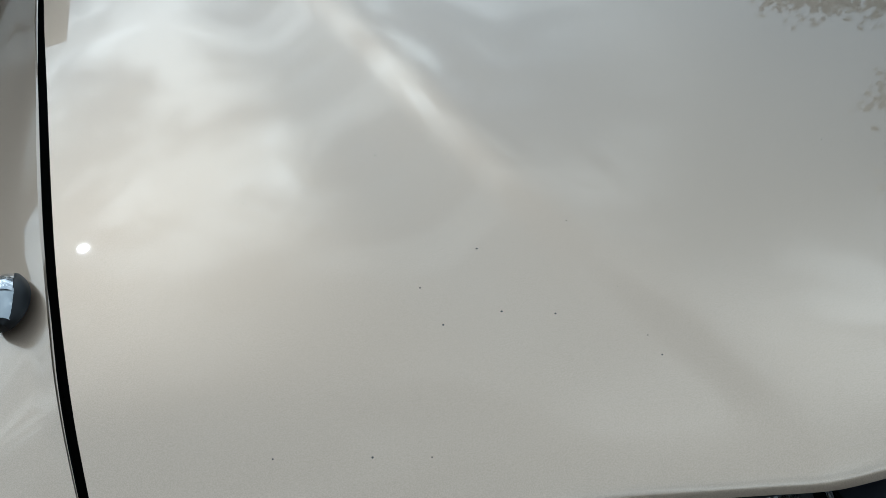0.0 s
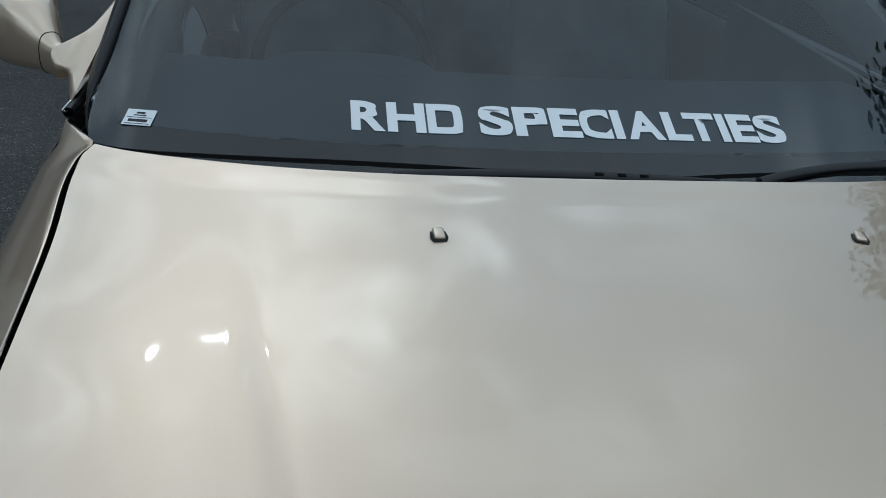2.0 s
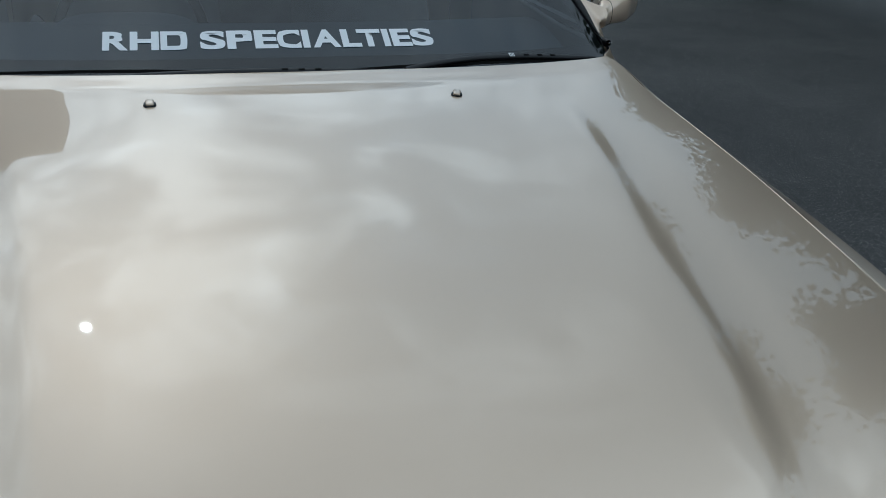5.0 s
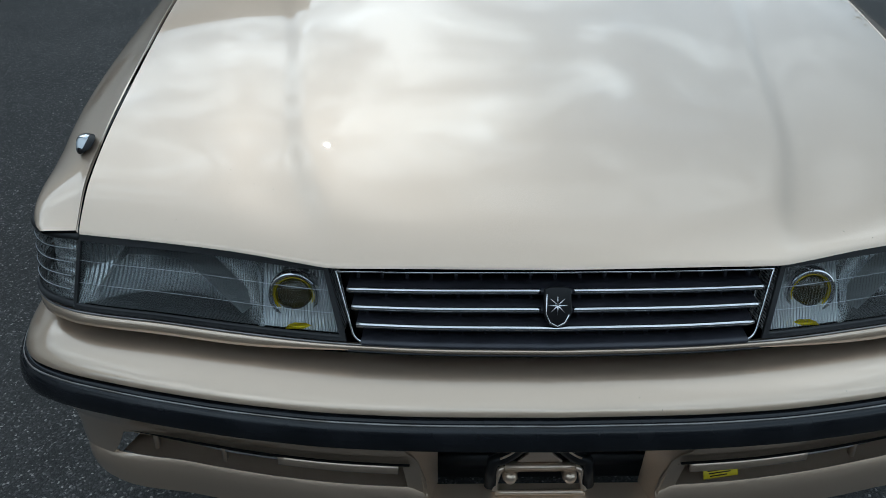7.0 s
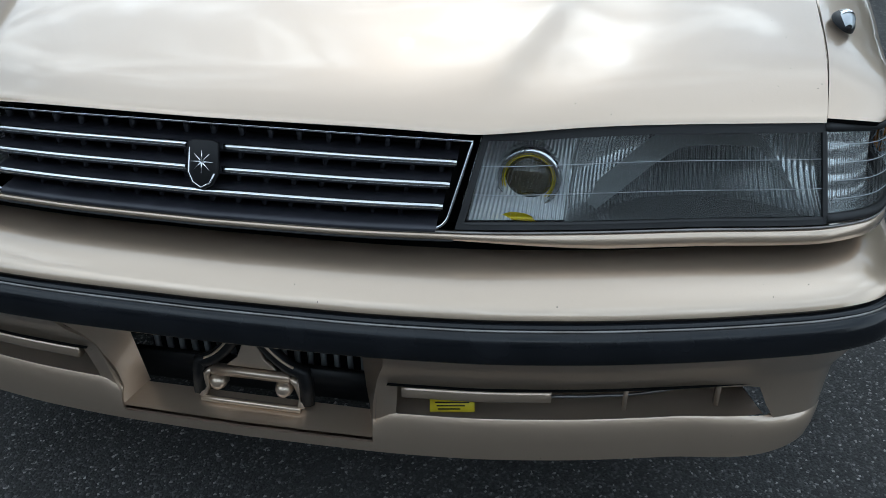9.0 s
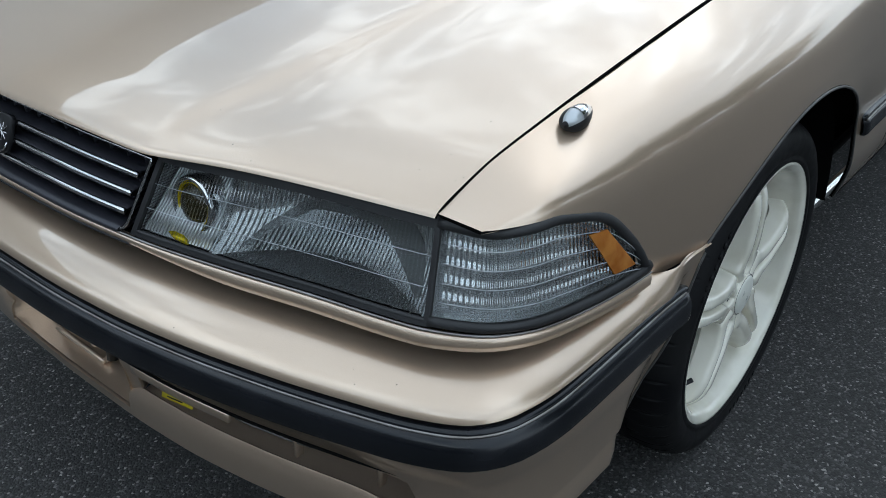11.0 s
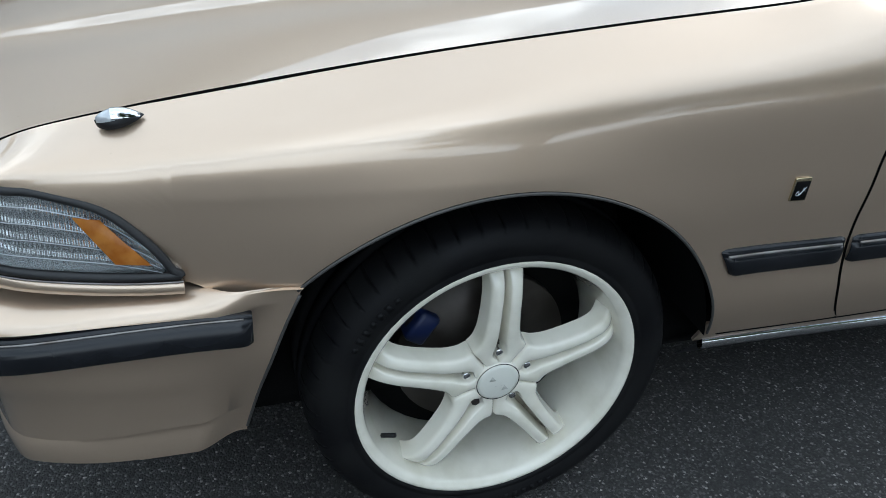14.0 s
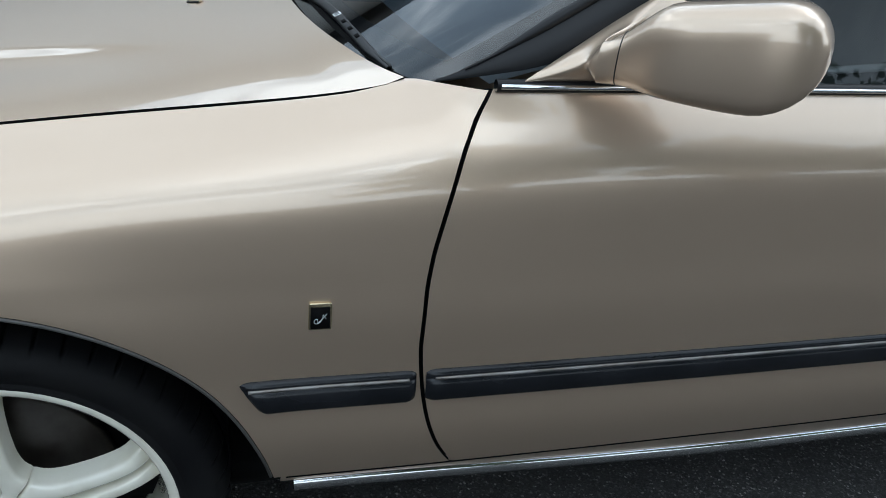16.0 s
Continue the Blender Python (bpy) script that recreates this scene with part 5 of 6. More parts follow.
for w, h, x, y in ((0.015, 0.004, 0.0, 0.010), (0.022, 0.002, 0.0, 0.0045), (0.044, 0.001, 0, -0.0005), (0.044, 0.001, 0, -0.0145), (0.034, 0.006, 0, -0.0075)):
    part("print_bar", block((w, h, 0.0004), sm @ pose(x, y, 0.0009)), STRIP, sticker, flat=True)

# wipers
def wiper_at(x, xa, xb, rise):
    """Place on the glass, line of the blade and outward normal."""
    def at(q):
        return screen_point(q, rise * math.sin(math.pi * ((q - xa) / (xb - xa)) ** 0.85))
    q = min(max(x, xa + 0.004), xb - 0.004)
    p = at(q)
    way, out = (at(q + 0.003) - at(q - 0.003)).normalized(), screen_normal(p.x, 0.02)
    if out.z < 0:
        out = -out
    return p, way, out, way.cross(out).normalized()


for xa, xb, rise in ((-0.33, 0.16, 0.008), (0.22, 0.705, 0.032)):
    def holder(x, k, xa=xa, xb=xb, rise=rise):
        p, way, out, across = wiper_at(x, xa, xb, rise)
        w = 0.0072 - 0.0040 * ease((x - xb + 0.08) / 0.05)
        a, h = ((-1.0, 0.001), (-1.0, 0.007), (-0.6, 0.0095), (0.6, 0.0095), (1.0, 0.007), (1.0, 0.001))[int(k)]
        return p + across * (w * a) + out * h

    wiper = part("wiper", sheet(holder, span(xa, xb, 40), list(range(6)), closed_v=True), BLACK, car, "black wiper parked along the scuttle")
    for f in wiper.data.polygons:
        f.flip()
    blade = [wiper_at(x, xa, xb, rise) for x in span(xa, xb - 0.01, 24)]
    part("wiper_blade", tube([p + out * 0.003 - across * 0.006 for p, way, out, across in blade], 0.0025, 6), RUBBER, wiper)
    # near-black blocks on the holder stand in for the shade inside its slots
    for k in range(3):
        p, way, out, across = wiper_at(xb - 0.19 + 0.034 * k, xa, xb, rise)
        part("wiper_slot", block((0.013, 0.0065, 0.0010), facing(p + out * 0.0095, out, across)), VOID, wiper)
p, way, out, across = wiper_at(0.478, 0.22, 0.705, 0.032)
tag = part("wiper_tag", block((0.013, 0.012, 0.0010), facing(p + out * 0.0100, out, across)), WHITE_VINYL, car, "tiny white printed tag on the wiper")
for k in (-1, 0, 1):
    part("print_bar", block((0.0012, 0.0075, 0.0004), facing(p + out * 0.0107 + way * (0.0035 * k), out, across)), BLACK, tag)
cowl = sheet(lambda u, v: screen_point(u * 0.748, -0.03 + (0.032 + 0.022 * math.sin(math.pi * min(1.0, abs(u) * 1.04))) * v) + Vector((0, 0, -0.014 + 0.016 * v)), span(-1, 1, 60), span(0, 1, 4))
part("scuttle", cowl, VOID, car, "black scuttle panel at the foot of the windscreen")
for side in (1, -1):
    cor = sheet(lambda u, v: (0.745 + 0.052 * u, 1.508 + 0.105 * u + 0.03 * v * (1 - u), 0.937 + 0.004 * u), span(0, 1, 6), span(0, 1, 3), side)
    part("scuttle_corner", cor, BLACK, car, "black corner seal between fender and pillar")

ROOF_Z = smooth_curve([2.0, 2.15, 2.4, 2.8, 3.1, 3.3], [1.30, 1.335, 1.365, 1.375, 1.355, 1.32])


def roof_point(u, y):
    h = 0.655 - 0.03 * ease((y - 2.4) / 0.8)
    return u * h, y, ROOF_Z(y) - 0.075 * abs(u) ** 3


solid(part("roof", sheet(roof_point, span(-1, 1, 30), span(2.12, 3.22, 20)), PAINT, car, "champagne metallic roof panel"), 0.01)
rear_glass = part("rear_window", sheet(lambda u, v: (u * (0.625 + 0.04 * v), 3.22 + 0.55 * v, 1.338 - 0.07 * abs(u) ** 3 * (1 - v) - 0.385 * v + 0.03 * math.sin(math.pi * v)), span(-1, 1, 20), span(0, 1, 12)), SIDE_GLASS, car, "dark sloping rear window")
deck = sheet(lambda u, v: (u * GAP_X(3.72 + 0.78 * v), 3.72 + 0.78 * v, GAP_Z(3.72 + 0.78 * v) + 0.025 * (1 - u * u)), span(-1, 1, 24), span(0, 1, 12))
solid(part("boot_lid", deck, PAINT, car, "champagne metallic boot lid"), 0.008)
tail = sheet(lambda u, v: (u * (0.74 + 0.06 * math.sin(math.pi * min(1, v * 1.2))), 4.50 + 0.10 * math.sin(math.pi * min(1.0, 0.25 + v * 0.6)) * (1 - 0.25 * abs(u) ** 3), 0.95 - 0.66 * v - 0.02 * u * u * (1 - v)), span(-1, 1, 24), span(0, 1, 16))
solid(part("tail_panel", tail, PAINT, car, "champagne metallic tail and rear bumper"), 0.01)
for side in (1, -1):
    tl = sheet(lambda u, v: (0.36 + 0.36 * u, 4.592 - 0.02 * u * u + 0.008 * math.sin(math.pi * v), 0.72 + 0.14 * v), span(0, 1, 8), span(0, 1, 6), side)
    solid(part("tail_lamp", tl, material("red_lamp", (0.35, 0.01, 0.01), 0.15), car, "red rear lamp"), 0.02)

    # side windows, belt mouldings, roof rail
    def win(u, v):
        y0, y1 = 1.66 + 0.62 * v ** 1.1, 3.30 - 0.05 * v
        y = y0 + u * (y1 - y0)
        return 0.792 - 0.155 * v , y, 0.955 + 0.335 * v
    sg = part("side_window", sheet(win, span(0, 1, 14), span(0, 1, 8), side), SIDE_GLASS, car, "dark frameless side window")
    sg.visible_shadow = False
    rail = tube([(side * (0.64 - 0.02 * t), 2.27 + 1.0 * t, 1.295 + 0.03 * math.sin(math.pi * t)) for t in span(0, 1, 12)], 0.014, 8)
    part("roof_rail", rail, BLACK, car, "black roof rail seal")
    quarter = sheet(lambda u, v: (0.790 - 0.165 * v, 3.28 + 0.45 * u * (1 - v) ** 0.8, 0.948 + 0.36 * v - 0.02 * u), span(0, 1, 8), span(0, 1, 8), side)
    solid(part("rear_pillar", quarter, PAINT, car, "champagne metallic rear roof pillar"), 0.01)
    belt = sheet(lambda y, a: (0.797 + 0.008 * math.cos(a), y, 0.953 + 0.0085 * math.sin(a)), span(1.615, 3.30, 30), span(-math.pi, math.pi, 10), side)
    b = part("belt_moulding", belt, BLACK, car, "black belt moulding with a chrome line")
    part("chrome_line", tube([(side * 0.8045, y, 0.9535) for y in span(1.62, 3.29, 24)], 0.0038, 6), CHROME, b, "chrome line on the belt moulding")

    def sash(y):
        return 0.953 + 0.072 * (y - 1.85) if y > 1.85 else 0.953

    part("inner_belt_trim", tube([(side * 0.772, y, sash(y)) for y in span(1.68, 2.62, 20)], 0.0066, 6), SATIN, car, "bright inner belt trim on the door")
    part("inner_door_panel", sheet(lambda y, v: (0.770 - 0.012 * math.sin(math.pi * v), y, 0.72 + (sash(y) - 0.004 - 0.72) * v), span(1.66, 2.62, 16), span(0, 1, 8), side), DASH, car, "grey vinyl inner door panel")

    # door mirror: a foot that grows out of the window corner, then a rounded housing
    mirror = tagged(empty("door_mirror"), "champagne metallic door mirror")
    mirror.parent = car

    def head(t, a):
        c0, c1 = Vector((0.832, 1.738, 0.996)), Vector((0.996, 1.936, 1.046))
        c = c0.lerp(c1, t)
        grow = ease(t / 0.40)
        close = max(0.0, 1 - max(0.0, (t - 0.70) / 0.30) ** 2.6) ** 0.5
        under = ease(t / 0.32) if math.sin(a) > 0 else ease(t / 0.85)      # the underside falls away slowly
        hz, hd = (0.027 + (0.046 if math.sin(a) > 0 else 0.033) * under) * close, (0.016 + 0.038 * grow) * close
        ca, sa = math.cos(a), math.sin(a)
        q = 0.80 - 0.28 * grow
        across = math.copysign(abs(ca) ** q, ca) * hd
        return c + Vector((0.70, -0.71, 0)) * across + Vector((0, 0, math.copysign(abs(sa) ** q, sa) * hz - 0.002 * grow * (1 - t)))

    bm = sheet(head, [0.0, 0.03] + span(0.08, 0.9, 16) + [0.94, 0.97, 0.985, 0.995, 1.0], span(0, 2 * math.pi * 27 / 28, 27), side, closed_v=True)
    part("mirror_housing", bm, PAINT, mirror, "rounded champagne mirror housing")

    def foot(t, a):
        """From a rounded triangle on the window corner to the root of the housing."""
        k = (a / (2 * math.pi) * 3) % 3
        tri = [Vector((0.800, 1.650, 0.959)), Vector((0.742, 1.895, 1.101)), Vector((0.796, 1.850, 0.962))]
        i = int(k)
        base = tri[i].lerp(tri[(i + 1) % 3], k - i)
        end = head(0.0, a)
        w = ease(t)
        return base.lerp(end, t) + (tri[0] + tri[1] + tri[2] - 3 * base) * 0.10 * math.sin(math.pi * w) * 0.6

    mirror_foot = part("mirror_foot", sheet(foot, span(0, 1, 12), span(0, 2 * math.pi * 29 / 30, 29), side, closed_v=True), PAINT, mirror, "painted mirror foot at the window corner")
    seam = [head(0.10, a) for a in span(0, 2 * math.pi * 29 / 30, 29)]
    part("mirror_seam", tube([(side * p.x, p.y, p.z) for p in seam], 0.0010, 5, close=True), BLACK, mirror)
    for k in (0, 1):                                # worn print near the seam
        p0 = head(0.26, math.pi * 1.62 - 0.10 * k)
        p1 = head(0.34, math.pi * 1.62 - 0.10 * k)
        part("print_bar", tube([(side * p.x, p.y, p.z) for p in (p0, p0.lerp(p1, 0.5), p1)], 0.0007, 5), RIB, mirror)
    part("mirror_glass", sheet(lambda u, v: (0.862 + 0.088 * u, 1.872 + 0.072 * u, 1.006 + 0.066 * v), span(0, 1, 4), span(0, 1, 4), side), CHROME, mirror)

# -- small things on the bonnet and fenders --
for side in (1, -1):
    zc = GAP_Z(0.41)
    base = Vector((side * 0.741, 0.408, zc - 0.004))
    m = facing(base, (side * 0.42, -0.18, 1), (0, 1, 0.15)) @ Matrix.Scale(0.80, 4)

    def drop(t, a, r=1.0, h=0.017):
        w = (0.0165 * math.sin(math.pi * min(1, t * 1.02)) ** 0.55 * (1 - 0.45 * t)) * 1.25 * r
        return m @ Vector((w * math.cos(a), -0.034 + 0.074 * t, max(0.0, h * math.sin(a)) * math.sin(math.pi * min(1, t + 0.08)) ** 0.6 * (1 - 0.25 * t)))

    marker = part("side_marker", sheet(lambda t, a: drop(t, a, 1.16, 0.019), [0.0, 0.02, 0.06] + span(0.12, 0.97, 14) + [0.99], span(0, math.pi, 12)), BLACK, car, "teardrop side marker lamp with a chrome hood")
    part("marker_hood", sheet(lambda t, a: drop(t, a, 0.98, 0.0265), [0.36] + span(0.40, 0.93, 9), span(0.20 * math.pi, 0.80 * math.pi, 10)), CHROME, marker, "chrome hood of the marker")
    part("marker_lens", sheet(lambda t, a: drop(t, a, 0.96, 0.0245), [0.04, 0.07] + span(0.10, 0.42, 8), span(0.10 * math.pi, 0.90 * math.pi, 12)), material("frosted_lens", (0.55, 0.58, 0.60), 0.12, 0.35), marker, "frosted clear marker lens")
    # washer jet
    jx, jy = side * 0.287, 1.244
    jm = facing((jx, jy, hood_z(abs(jx), jy)), (0, -0.13, 1), (0, 1, 0.12)) @ pose(0, 0, 0, 0, 0, -18 if side > 0 else 2) @ Matrix.Scale(0.78, 4)
    jet = part("washer_jet", prism([(-0.0145, -0.005), (-0.011, -0.0145), (0.011, -0.0145), (0.0145, -0.005), (0.0125, 0.012), (-0.0125, 0.012)], jm, 0.0025), BLACK, car, "washer jet with a painted cap")
    cap = prism([(-0.0090, -0.0115), (0.0090, -0.0115), (0.0098, 0.018), (-0.0098, 0.018)], jm, 0.008)
    round_edges(part("jet_cap", cap, PAINT, jet, "painted cap of the washer jet"), 0.003, 3)

    # fender badge
    by, bz = 1.390, 0.660
    slope_y, slope_z = (body_x(by + 0.02, bz) - body_x(by - 0.02, bz)) / 0.04, (body_x(by, bz + 0.02) - body_x(by, bz - 0.02)) / 0.04
    bmx = facing((side * (body_x(by, bz) - 0.0005), by, bz), (side, -slope_y, -slope_z))
    badge = round_edges(part("fender_badge", prism([(-0.0150, -0.0205), (0.0150, -0.0205), (0.0150, 0.0190), (0.0135, 0.0210), (-0.0135, 0.0210), (-0.0150, 0.0190)], bmx, 0.004), GOLD, car, "small gold and black fender badge"), 0.0015)
    part("badge_face", prism([(-0.0128, -0.0180), (0.0128, -0.0180), (0.0128, 0.0150), (-0.0128, 0.0150)], bmx @ pose(0, 0, 0.0035), 0.0014), VOID, badge)
    curl = [bmx @ Vector((0.0068 * math.cos(a) + 0.002 * math.sin(3 * a), 0.0045 * math.sin(a * 2.5 + 0.6) - 0.003 + 0.004 * math.cos(a), 0.0054)) for a in span(0.2, 6.4, 40)]
    part("badge_script", tube(curl, 0.0006, 5), SATIN, badge)


# -- wheels --
DULL_CAP = material("embossed_cap_mark", (0.50, 0.50, 0.45), 0.4)
SPOKE_HALF = smooth_curve([0.030, 0.050, 0.062, 0.067, 0.072, 0.079, 0.089, 0.108, 0.150, 0.190, 0.212, 0.226], [0.0218, 0.0363, 0.0450, 0.0462, 0.0420, 0.0370, 0.0334, 0.0300, 0.0274, 0.0270, 0.0298, 0.0385])
SPOKE_SLOT = smooth_curve([0.030, 0.042, 0.047, 0.056, 0.066, 0.078, 0.11, 0.16, 0.20, 0.226], [0.0005, 0.0008, 0.0095, 0.0125, 0.0115, 0.0088, 0.0074, 0.0064, 0.0052, 0.0040])
SPOKE_TOP = smooth_curve([0.030, 0.045, 0.070, 0.11, 0.16, 0.19, 0.205, 0.216, 0.226], [-0.001, -0.0015, 0.0, 0.004, 0.005, 0.001, -0.006, -0.016, -0.030])


AXLE_Z, GROUND_Z = 0.301, -0.022


def wheel_at(x, y, side, turn, label):
    m = facing((side * x, y, AXLE_Z), (side, 0, 0)) @ pose(0, 0, 0, 0, 0, turn) @ Matrix.Scale(1.026, 4)
    barrel = [(0.2370, 0.011), (0.2420, 0.0115), (0.2455, 0.007), (0.2460, 0.001), (0.2420, -0.006), (0.2420, -0.195), (0.236, -0.20), (0.222, -0.195), (0.209, -0.15), (0.212, -0.06), (0.219, -0.025), (0.2235, -0.012), (0.226, -0.003), (0.2275, 0.004), (0.2315, 0.0075)]
    wheel = part("wheel", lathe(barrel, m, 96, closed=True), WHITE_WHEEL, car, label)
    # tyre with shoulder sipes and grooves
    prof = [(0.2395, 0.006), (0.2440, 0.0125), (0.2500, 0.0145), (0.2530, 0.0115), (0.2560, 0.0130), (0.268, 0.0165), (0.281, 0.0160), (0.293, 0.0105), (0.3010, 0.003), (0.3070, -0.007), (0.3115, -0.019), (0.3140, -0.036), (0.3148, -0.052), (0.3150, -0.058), (0.3080, -0.060), (0.3080, -0.068), (0.3152, -0.070),
            (0.3155, -0.098), (0.3085, -0.100), (0.3085, -0.110), (0.3155, -0.112), (0.3150, -0.150), (0.3120, -0.178), (0.300, -0.196), (0.27, -0.205), (0.2395, -0.197)]
    turns = [(radians(6.6667 * i + d), deep) for i in range(54) for d, deep in ((-0.9, 0), (-0.5, 0), (-0.35, 1), (0.35, 1), (0.5, 0), (0.9, 0))]
    bm, rings, seg = bmesh.new(), [], len(turns)
    for k, (r, h) in enumerate(prof):
        ring = []
        for a, deep in turns:                       # narrow sipes across the tread's shoulder
            cut = 0.006 * deep if 9 <= k <= 12 else 0.0
            ring.append(bm.verts.new(m @ Vector(((r - cut) * math.cos(a), (r - cut) * math.sin(a), h - 0.6 * cut * (k < 11)))))
        rings.append(ring)
    for a, b in zip(rings, rings[1:]):
        for i in range(seg):
            j = (i + 1) % seg
            bm.faces.new([a[i], a[j], b[j], b[i]])
    bmesh.ops.reverse_faces(bm, faces=bm.faces[:])
    part("tyre", bm, TYRE, wheel, "black low-profile tyre")
    # raised lettering too worn to read: short bars on the sidewall
    for a0, n in ((radians(62), 7), (radians(205), 7)):
        for i in range(n):
            a = a0 - i * 0.062
            part("sidewall_mark", block((0.009, 0.013 if i % 3 else 0.009, 0.0016), m @ pose(0, 0, 0, 0, 0, math.degrees(a)) @ pose(0, 0.2745, 0.0168)), TYRE, wheel)
    hub = [(0.001, 0.001), (0.038, 0.001), (0.0395, -0.0035), (0.0405, -0.006), (0.0405, -0.012), (0.0405, -0.060), (0.001, -0.06)]
    part("hub", lathe(hub, m, 60), WHITE_WHEEL, wheel, "white wheel hub")
    cap = part("centre_cap", lathe([(0.001, 0.0052), (0.030, 0.0042), (0.0345, 0.0028), (0.036, 0.0005), (0.036, -0.002)], m, 48), material("cap_paint", (0.70, 0.70, 0.63), 0.35), wheel, "round centre cap")
    part("cap_gap", tube([m @ Vector((0.0372 * math.cos(a), 0.0372 * math.sin(a), 0.0006)) for a in span(0, 2 * math.pi * 47 / 48, 47)], 0.0009, 6, close=True), BLACK, cap, "dark seam round the cap")
    for k, (px, py) in enumerate(((-0.011, 0.010), (0.0, -0.002), (0.012, -0.012))):
        s = 0.006
        tri = [(px - s, py - s * 0.6), (px + s, py - s * 0.6), (px + (s if k % 2 else -s) * 0.3, py + s)]
        part("cap_mark", prism(tri, m @ pose(0, 0, 0.0040), 0.0010), DULL_CAP, cap)
    for k in range(5):
        q = m @ pose(0, 0, 0, 0, 0, 72 * k)

        def spoke(sgn):
            def fn(r, a):
                wide, cut = SPOKE_HALF(r), SPOKE_SLOT(r)
                top = SPOKE_TOP(r)
                deep = 0.036 + 0.010 * ease((r - 0.18) / 0.04)
                sec = [(cut * 0.5, -0.030), (cut * 0.95, -0.004), (cut + 0.0008, -0.0010), (cut + 0.0022, 0.0), (cut * 0.55 + wide * 0.45, 0.0006), (wide - 0.0065, -0.0012),
                       (wide - 0.0038, -0.0024), (wide - 0.0016, -0.0050), (wide - 0.0005, -0.010), (wide + 0.001, -0.024), (wide + 0.003, -deep)]
                x, h = sec[int(a)]
                return q @ Vector((sgn * x, r, top + h))
            return fn

        rs = span(0.030, 0.066, 8) + [0.070, 0.074, 0.079, 0.085, 0.092] + span(0.10, 0.20, 12) + [0.208, 0.214, 0.220, 0.226]
        for sgn in (-1, 1):
            bm = sheet(spoke(sgn), rs, list(range(11)))
            if sgn > 0:
                bmesh.ops.reverse_faces(bm, faces=bm.faces[:])
            part("spoke", bm, WHITE_WHEEL, wheel)
        floor = sheet(lambda t, w: q @ Vector(((w - 0.5) * 0.016, 0.07 + 0.155 * t, -0.030 - 0.014 * ease((t - 0.6) / 0.4))), span(0, 1, 10), span(0, 1, 2))
        part("spoke_groove", floor, DIRTY_SHADED_WHEEL, wheel, "dirty groove between the twin spokes, darkened for its shade")
        part("pocket_floor", lathe([(0.001, 0.0), (0.0125, 0.0), (0.0125, -0.004)], q @ pose(0, 0.0555, -0.026), 20), BRAKE, wheel)
        nut = [(0.0080 * math.cos(radians(60 * i + 12)), 0.0080 * math.sin(radians(60 * i + 12))) for i in range(6)]
        round_edges(part("lug_nut", prism(nut, q @ pose(0, 0.0555, -0.026), 0.020), CHROME if k != 2 else BRAKE, wheel, "lug nut deep in its pocket"), 0.002)
    part("valve", tube([m @ Vector((-0.192, -0.090, -0.016)) + (m.to_3x3() @ Vector((0.020 * t, 0.009 * t, 0.014 * t))) for t in span(0, 1, 4)], 0.0042, 8), BLACK, wheel, "black tyre valve")
    part("brake_disc", lathe([(0.03, -0.085), (0.152, -0.085), (0.153, -0.090), (0.152, -0.105), (0.03, -0.105)], m, 64), BRAKE, wheel, "dull rusty brake disc")
    # near-black disc: shade behind the brake put into its colour
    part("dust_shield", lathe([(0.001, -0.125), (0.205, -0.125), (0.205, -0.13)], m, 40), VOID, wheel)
    return wheel


WHEEL_LABEL = "white five twin-spoke alloy wheel with a low-profile tyre"
for side in (1, -1):
    for wx, wy in ((0.804, 0.948), (0.800, AXLE_REAR)):
        w = wheel_at(wx, wy, side, 1.5, WHEEL_LABEL)
        if wy < 1:
            m = facing((side * wx, wy, AXLE_Z), (side, 0, 0)) @ pose(0, 0, 0, 0, 0, 58 * side)
            round_edges(part("brake_caliper", block((0.062, 0.040, 0.050), m @ pose(0, 0.136, -0.096)), BLUE, w, "blue painted brake caliper"), 0.008)

# -- cabin, seen darkly through the glass --
dash = sheet(lambda u, v: (u * 0.70, 1.58 + 0.42 * v + 0.06 * u * u, 0.925 + 0.045 * math.sin(math.pi * min(1, v * 0.9)) - 0.16 * ease((v - 0.8) / 0.2)), span(-1, 1, 30), span(0, 1, 16))
part("dashboard", dash, DASH, car, "dark grey dashboard top behind the windscreen")
hump = sheet(lambda u, a: (-0.36 + 0.20 * u, 1.90 + 0.08 * math.cos(a), 0.93 + 0.06 * math.sin(a) * (1 - u ** 4)), span(-1, 1, 14), span(0, math.pi, 10))
part("instrument_hood", hump, DASH, car, "raised hood over the instruments")
sw = Matrix.Translation((-0.36, 2.10, 0.90)) @ pose(0, 0, 0, 65)
part("steering_wheel", tube([sw @ Vector((0.185 * math.cos(a), 0.185 * math.sin(a), 0)) for a in span(0, 2 * math.pi * 39 / 40, 39)], 0.014, 8, close=True), BLACK, car, "black steering wheel")
for sx in (-0.36, 0.36):
    b = sheet(lambda t, a: (sx + (0.25 - 0.05 * t ** 3) * math.cos(a), 2.52 + 0.22 * t + 0.07 * math.sin(a), 0.55 + 0.62 * t), span(0, 1, 10), span(0, 2 * math.pi * 15 / 16, 15), closed_v=True)
    part("front_seat", b, SEAT, car, "dark velour front seat")
    hr = sheet(lambda t, a: (sx + 0.13 * math.cos(a) * math.sin(math.pi * (0.08 + 0.84 * t)) ** 0.3, 2.76 + 0.05 * math.sin(a), 1.12 + 0.17 * t), span(0, 1, 8), span(0, 2 * math.pi * 15 / 16, 15), closed_v=True)
    part("headrest", hr, SEAT, car, "dark velour headrest")
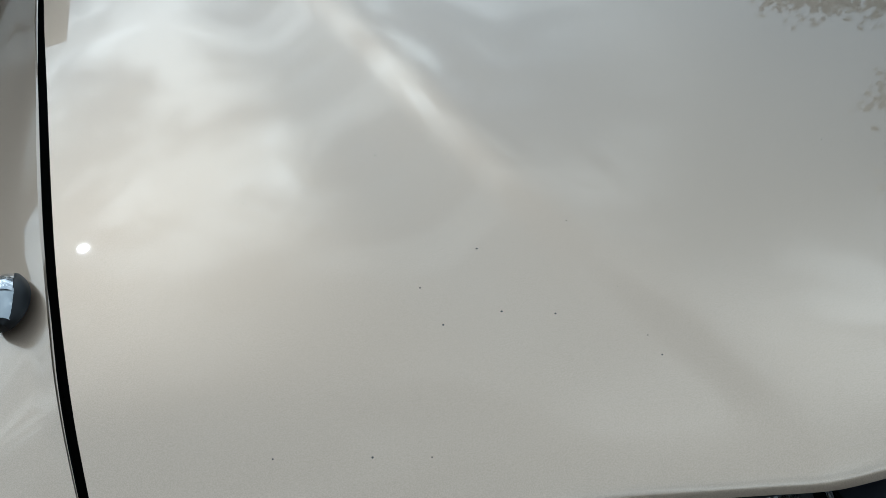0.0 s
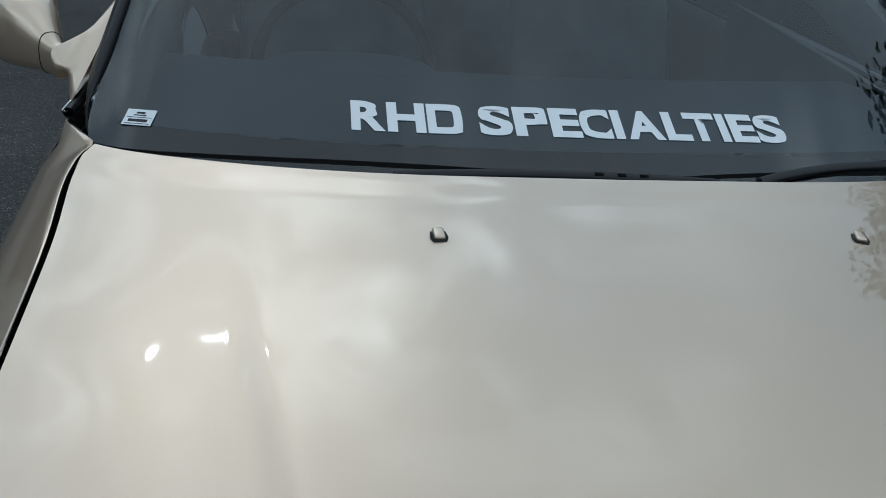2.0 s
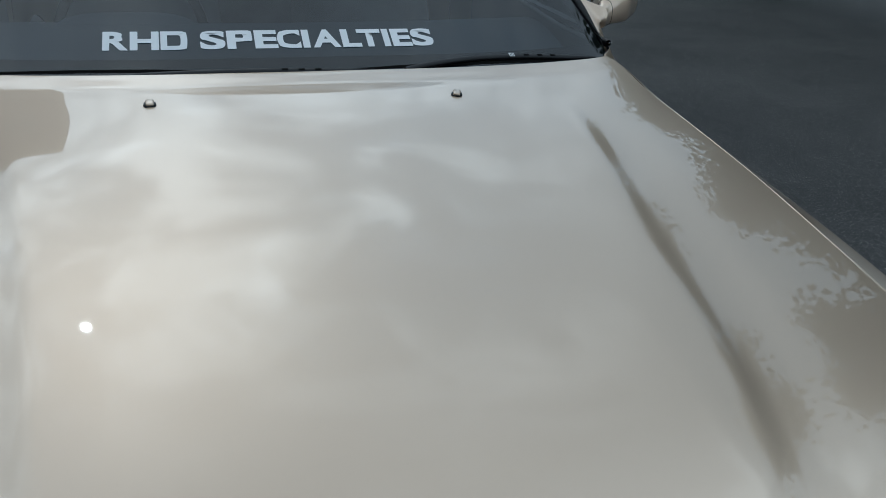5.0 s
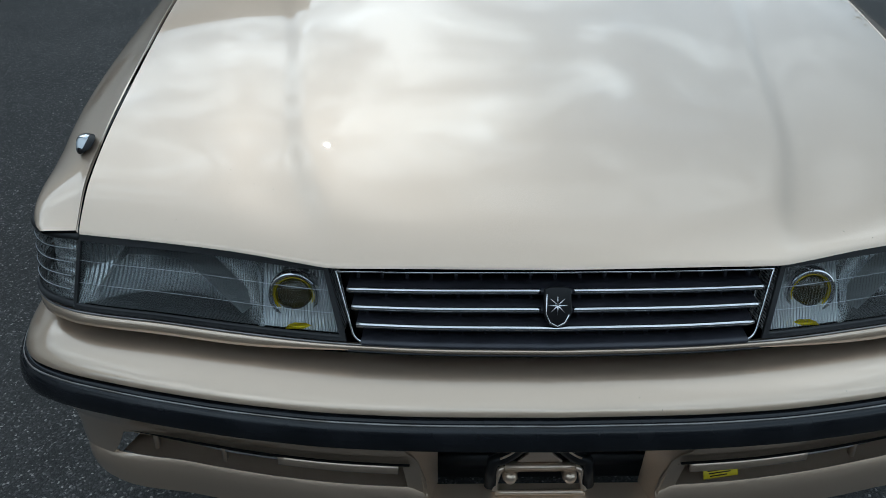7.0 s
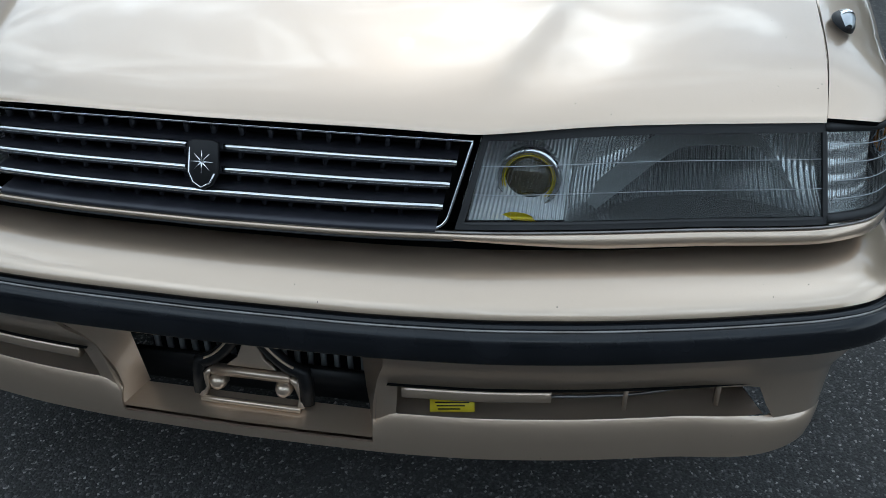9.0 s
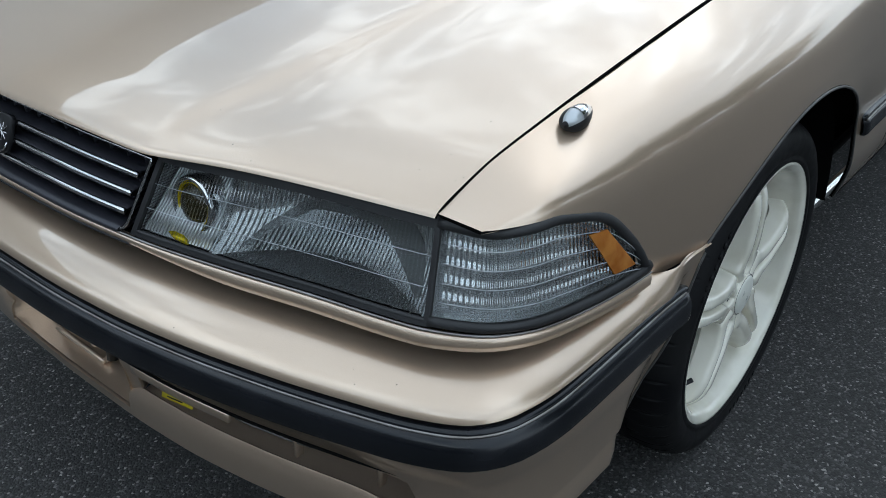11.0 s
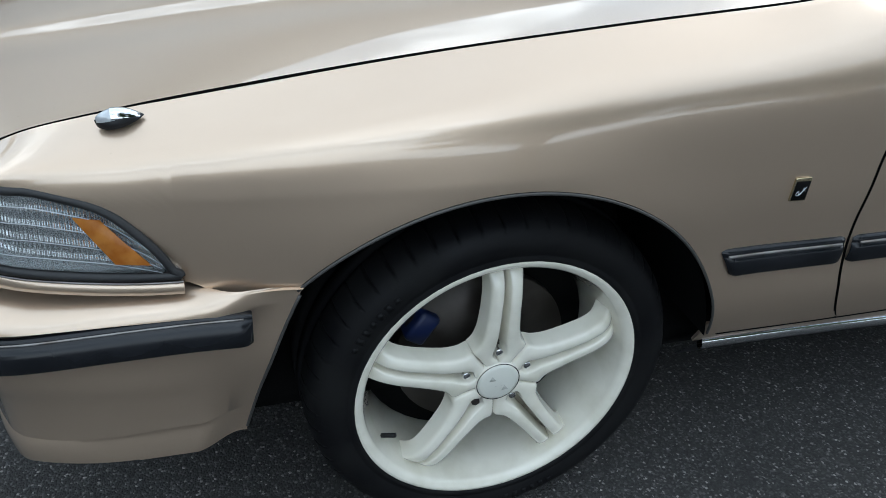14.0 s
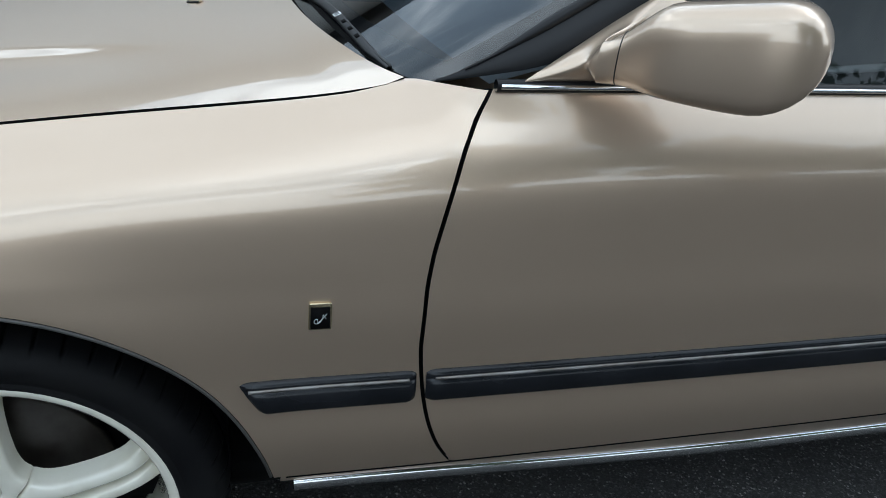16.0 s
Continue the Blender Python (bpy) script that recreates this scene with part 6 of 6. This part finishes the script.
part("rear_bench", block((1.3, 0.18, 0.55), pose(0, 3.30, 0.80, -14)), SEAT, car, "dark velour rear bench")
part("cabin_floor", block((1.50, 1.95, 0.04), pose(0, 2.55, 0.40)), VOID, car)
part("underbody", block((1.36, 4.0, 0.05), pose(0, 2.35, 0.235)), VOID, car, "dark underbody")
part("engine_bay", block((0.92, 1.05, 0.30), pose(0, 0.88, 0.50)), VOID, car, "dark engine bay")

# ---- ground ----
bm = bmesh.new()
bmesh.ops.create_grid(bm, x_segments=40, y_segments=40, size=250)
bmesh.ops.translate(bm, verts=bm.verts[:], vec=(0, 0, GROUND_Z))
tagged(part("ground", bm, ASPHALT), "dark worn asphalt with pale grit and patches", "ground", kind="structure")


# ---- surroundings that only the paint and the glass show ----
def tree(x, y, height, spread, seed, label):
    rnd = random.Random(seed)
    t = tagged(empty("tree"), label, "tree", "trees beside the car park")
    t.location = (x, y, GROUND_Z)
    trunk = tube([(0.12 * math.sin(k * 0.9 + seed), 0.10 * math.cos(k * 1.1 + seed), height * 0.86 * k / 8) for k in range(9)], lambda s: 0.20 * (1 - 0.85 * s) + 0.02, 10)
    part("trunk", trunk, BARK, t)
    tips = []
    limbs = bmesh.new()
    for k in range(26):
        h = height * (0.22 + 0.68 * k / 25)
        reach = spread * (0.45 + 0.55 * math.sin(math.pi * (0.15 + 0.8 * k / 25))) * rnd.uniform(0.7, 1.1)
        a = k * 2.4 + rnd.uniform(-0.4, 0.4)
        pts = [Vector((math.cos(a) * reach * s, math.sin(a) * reach * s, h + reach * 0.35 * s - 0.25 * reach * s * s)) for s in (0.0, 0.35, 0.7, 1.0)]
        tube(pts, lambda s: 0.05 * (1 - 0.8 * s), 5, limbs)
        tips += [(pts[1].lerp(pts[3], rnd.random()), reach) for _ in range(9)]
    part("limbs", limbs, BARK, t)
    verts, faces = [], []
    for p, reach in tips:
        for _ in range(130):
            d = Vector((rnd.gauss(0, 0.26), rnd.gauss(0, 0.26), rnd.gauss(0, 0.20)))
            c = p + d
            n = Vector((rnd.gauss(0, 1), rnd.gauss(0, 1), rnd.gauss(0.6, 1))).normalized()
            e = n.orthogonal().normalized() * rnd.uniform(0.035, 0.075)
            f = n.cross(e) * 0.6
            k = len(verts)
            verts += [c - e, c + f, c + e, c - f]
            faces.append((k, k + 1, k + 2, k + 3))
    me = bpy.data.meshes.new("crown")
    me.from_pydata([tuple(v) for v in verts], [], faces)
    me.materials.append(LEAF)
    crown = new("crown", me)
    crown.parent = t
    crown["label"] = "loose crown of small dark green leaves"
    return t


tree(6.8, 3.2, 6.7, 1.6, 3, "leafy tree with a slim trunk beside the car park")
tree(6.8, 6.2, 5.5, 1.7, 8, "tall leafy tree beside the car park")
tree(7.0, 9.4, 5.0, 1.7, 14, "broad leafy tree beside the car park")

house = tagged(empty("building"), "plain two-storey building round a yard corner, flat overhanging roof", "building")
for bw, bd, bx, by, high in ((9.0, 6.0, -7.7, 15.2, 6.6), (6.0, 5.0, -0.6, 15.6, 4.4), (5.0, 15.6, -8.6, 4.2, 4.1)):
    part("wall", block((bw, bd, high), pose(bx, by, high / 2 + GROUND_Z)), PALE_WALL, house)
    part("roof", block((bw + 0.9, bd + 0.9, 0.30), pose(bx, by, high + 0.15)), ROOFING, house)
for storey in (1.4,):
    for k in range(4):
        win_ob = part("window", block((0.06, 1.5, 1.3), pose(-6.09, -1.5 + 3.3 * k, storey)), BLACK, house)
        part("sill", block((0.14, 1.7, 0.08), pose(-6.06, -1.5 + 3.3 * k, storey - 0.70)), RENDERED_WALL, win_ob)
for storey in (1.4, 3.8):
    for k in range(2):
        win_ob = part("window", block((1.5, 0.06, 1.3), pose(-7.6 + 3.0 * k, 12.19, storey)), BLACK, house)
        part("sill", block((1.7, 0.14, 0.08), pose(-7.6 + 3.0 * k, 12.16, storey - 0.70)), RENDERED_WALL, win_ob)

# unseen low row added across the lane to darken the nose's reflections
facing_row = tagged(empty("building"), "unseen low building with garage doors, added to darken the nose's reflections", "building")
part("wall", block((26.0, 5.0, 3.4), pose(0, -9.5, 1.7 + GROUND_Z)), RENDERED_WALL, facing_row)
part("roof", block((27.0, 6.0, 0.35), pose(0, -9.5, 3.55)), ROOFING, facing_row)
for k in range(8):
    door = part("garage_door", block((2.4, 0.08, 2.2), pose(-10.5 + 3.0 * k, -6.97, 1.12)), GREY_GRILLE, facing_row, "dark garage door")
    part("door_frame", block((2.6, 0.05, 0.10), pose(-10.5 + 3.0 * k, -6.98, 2.28)), ROOFING, door)
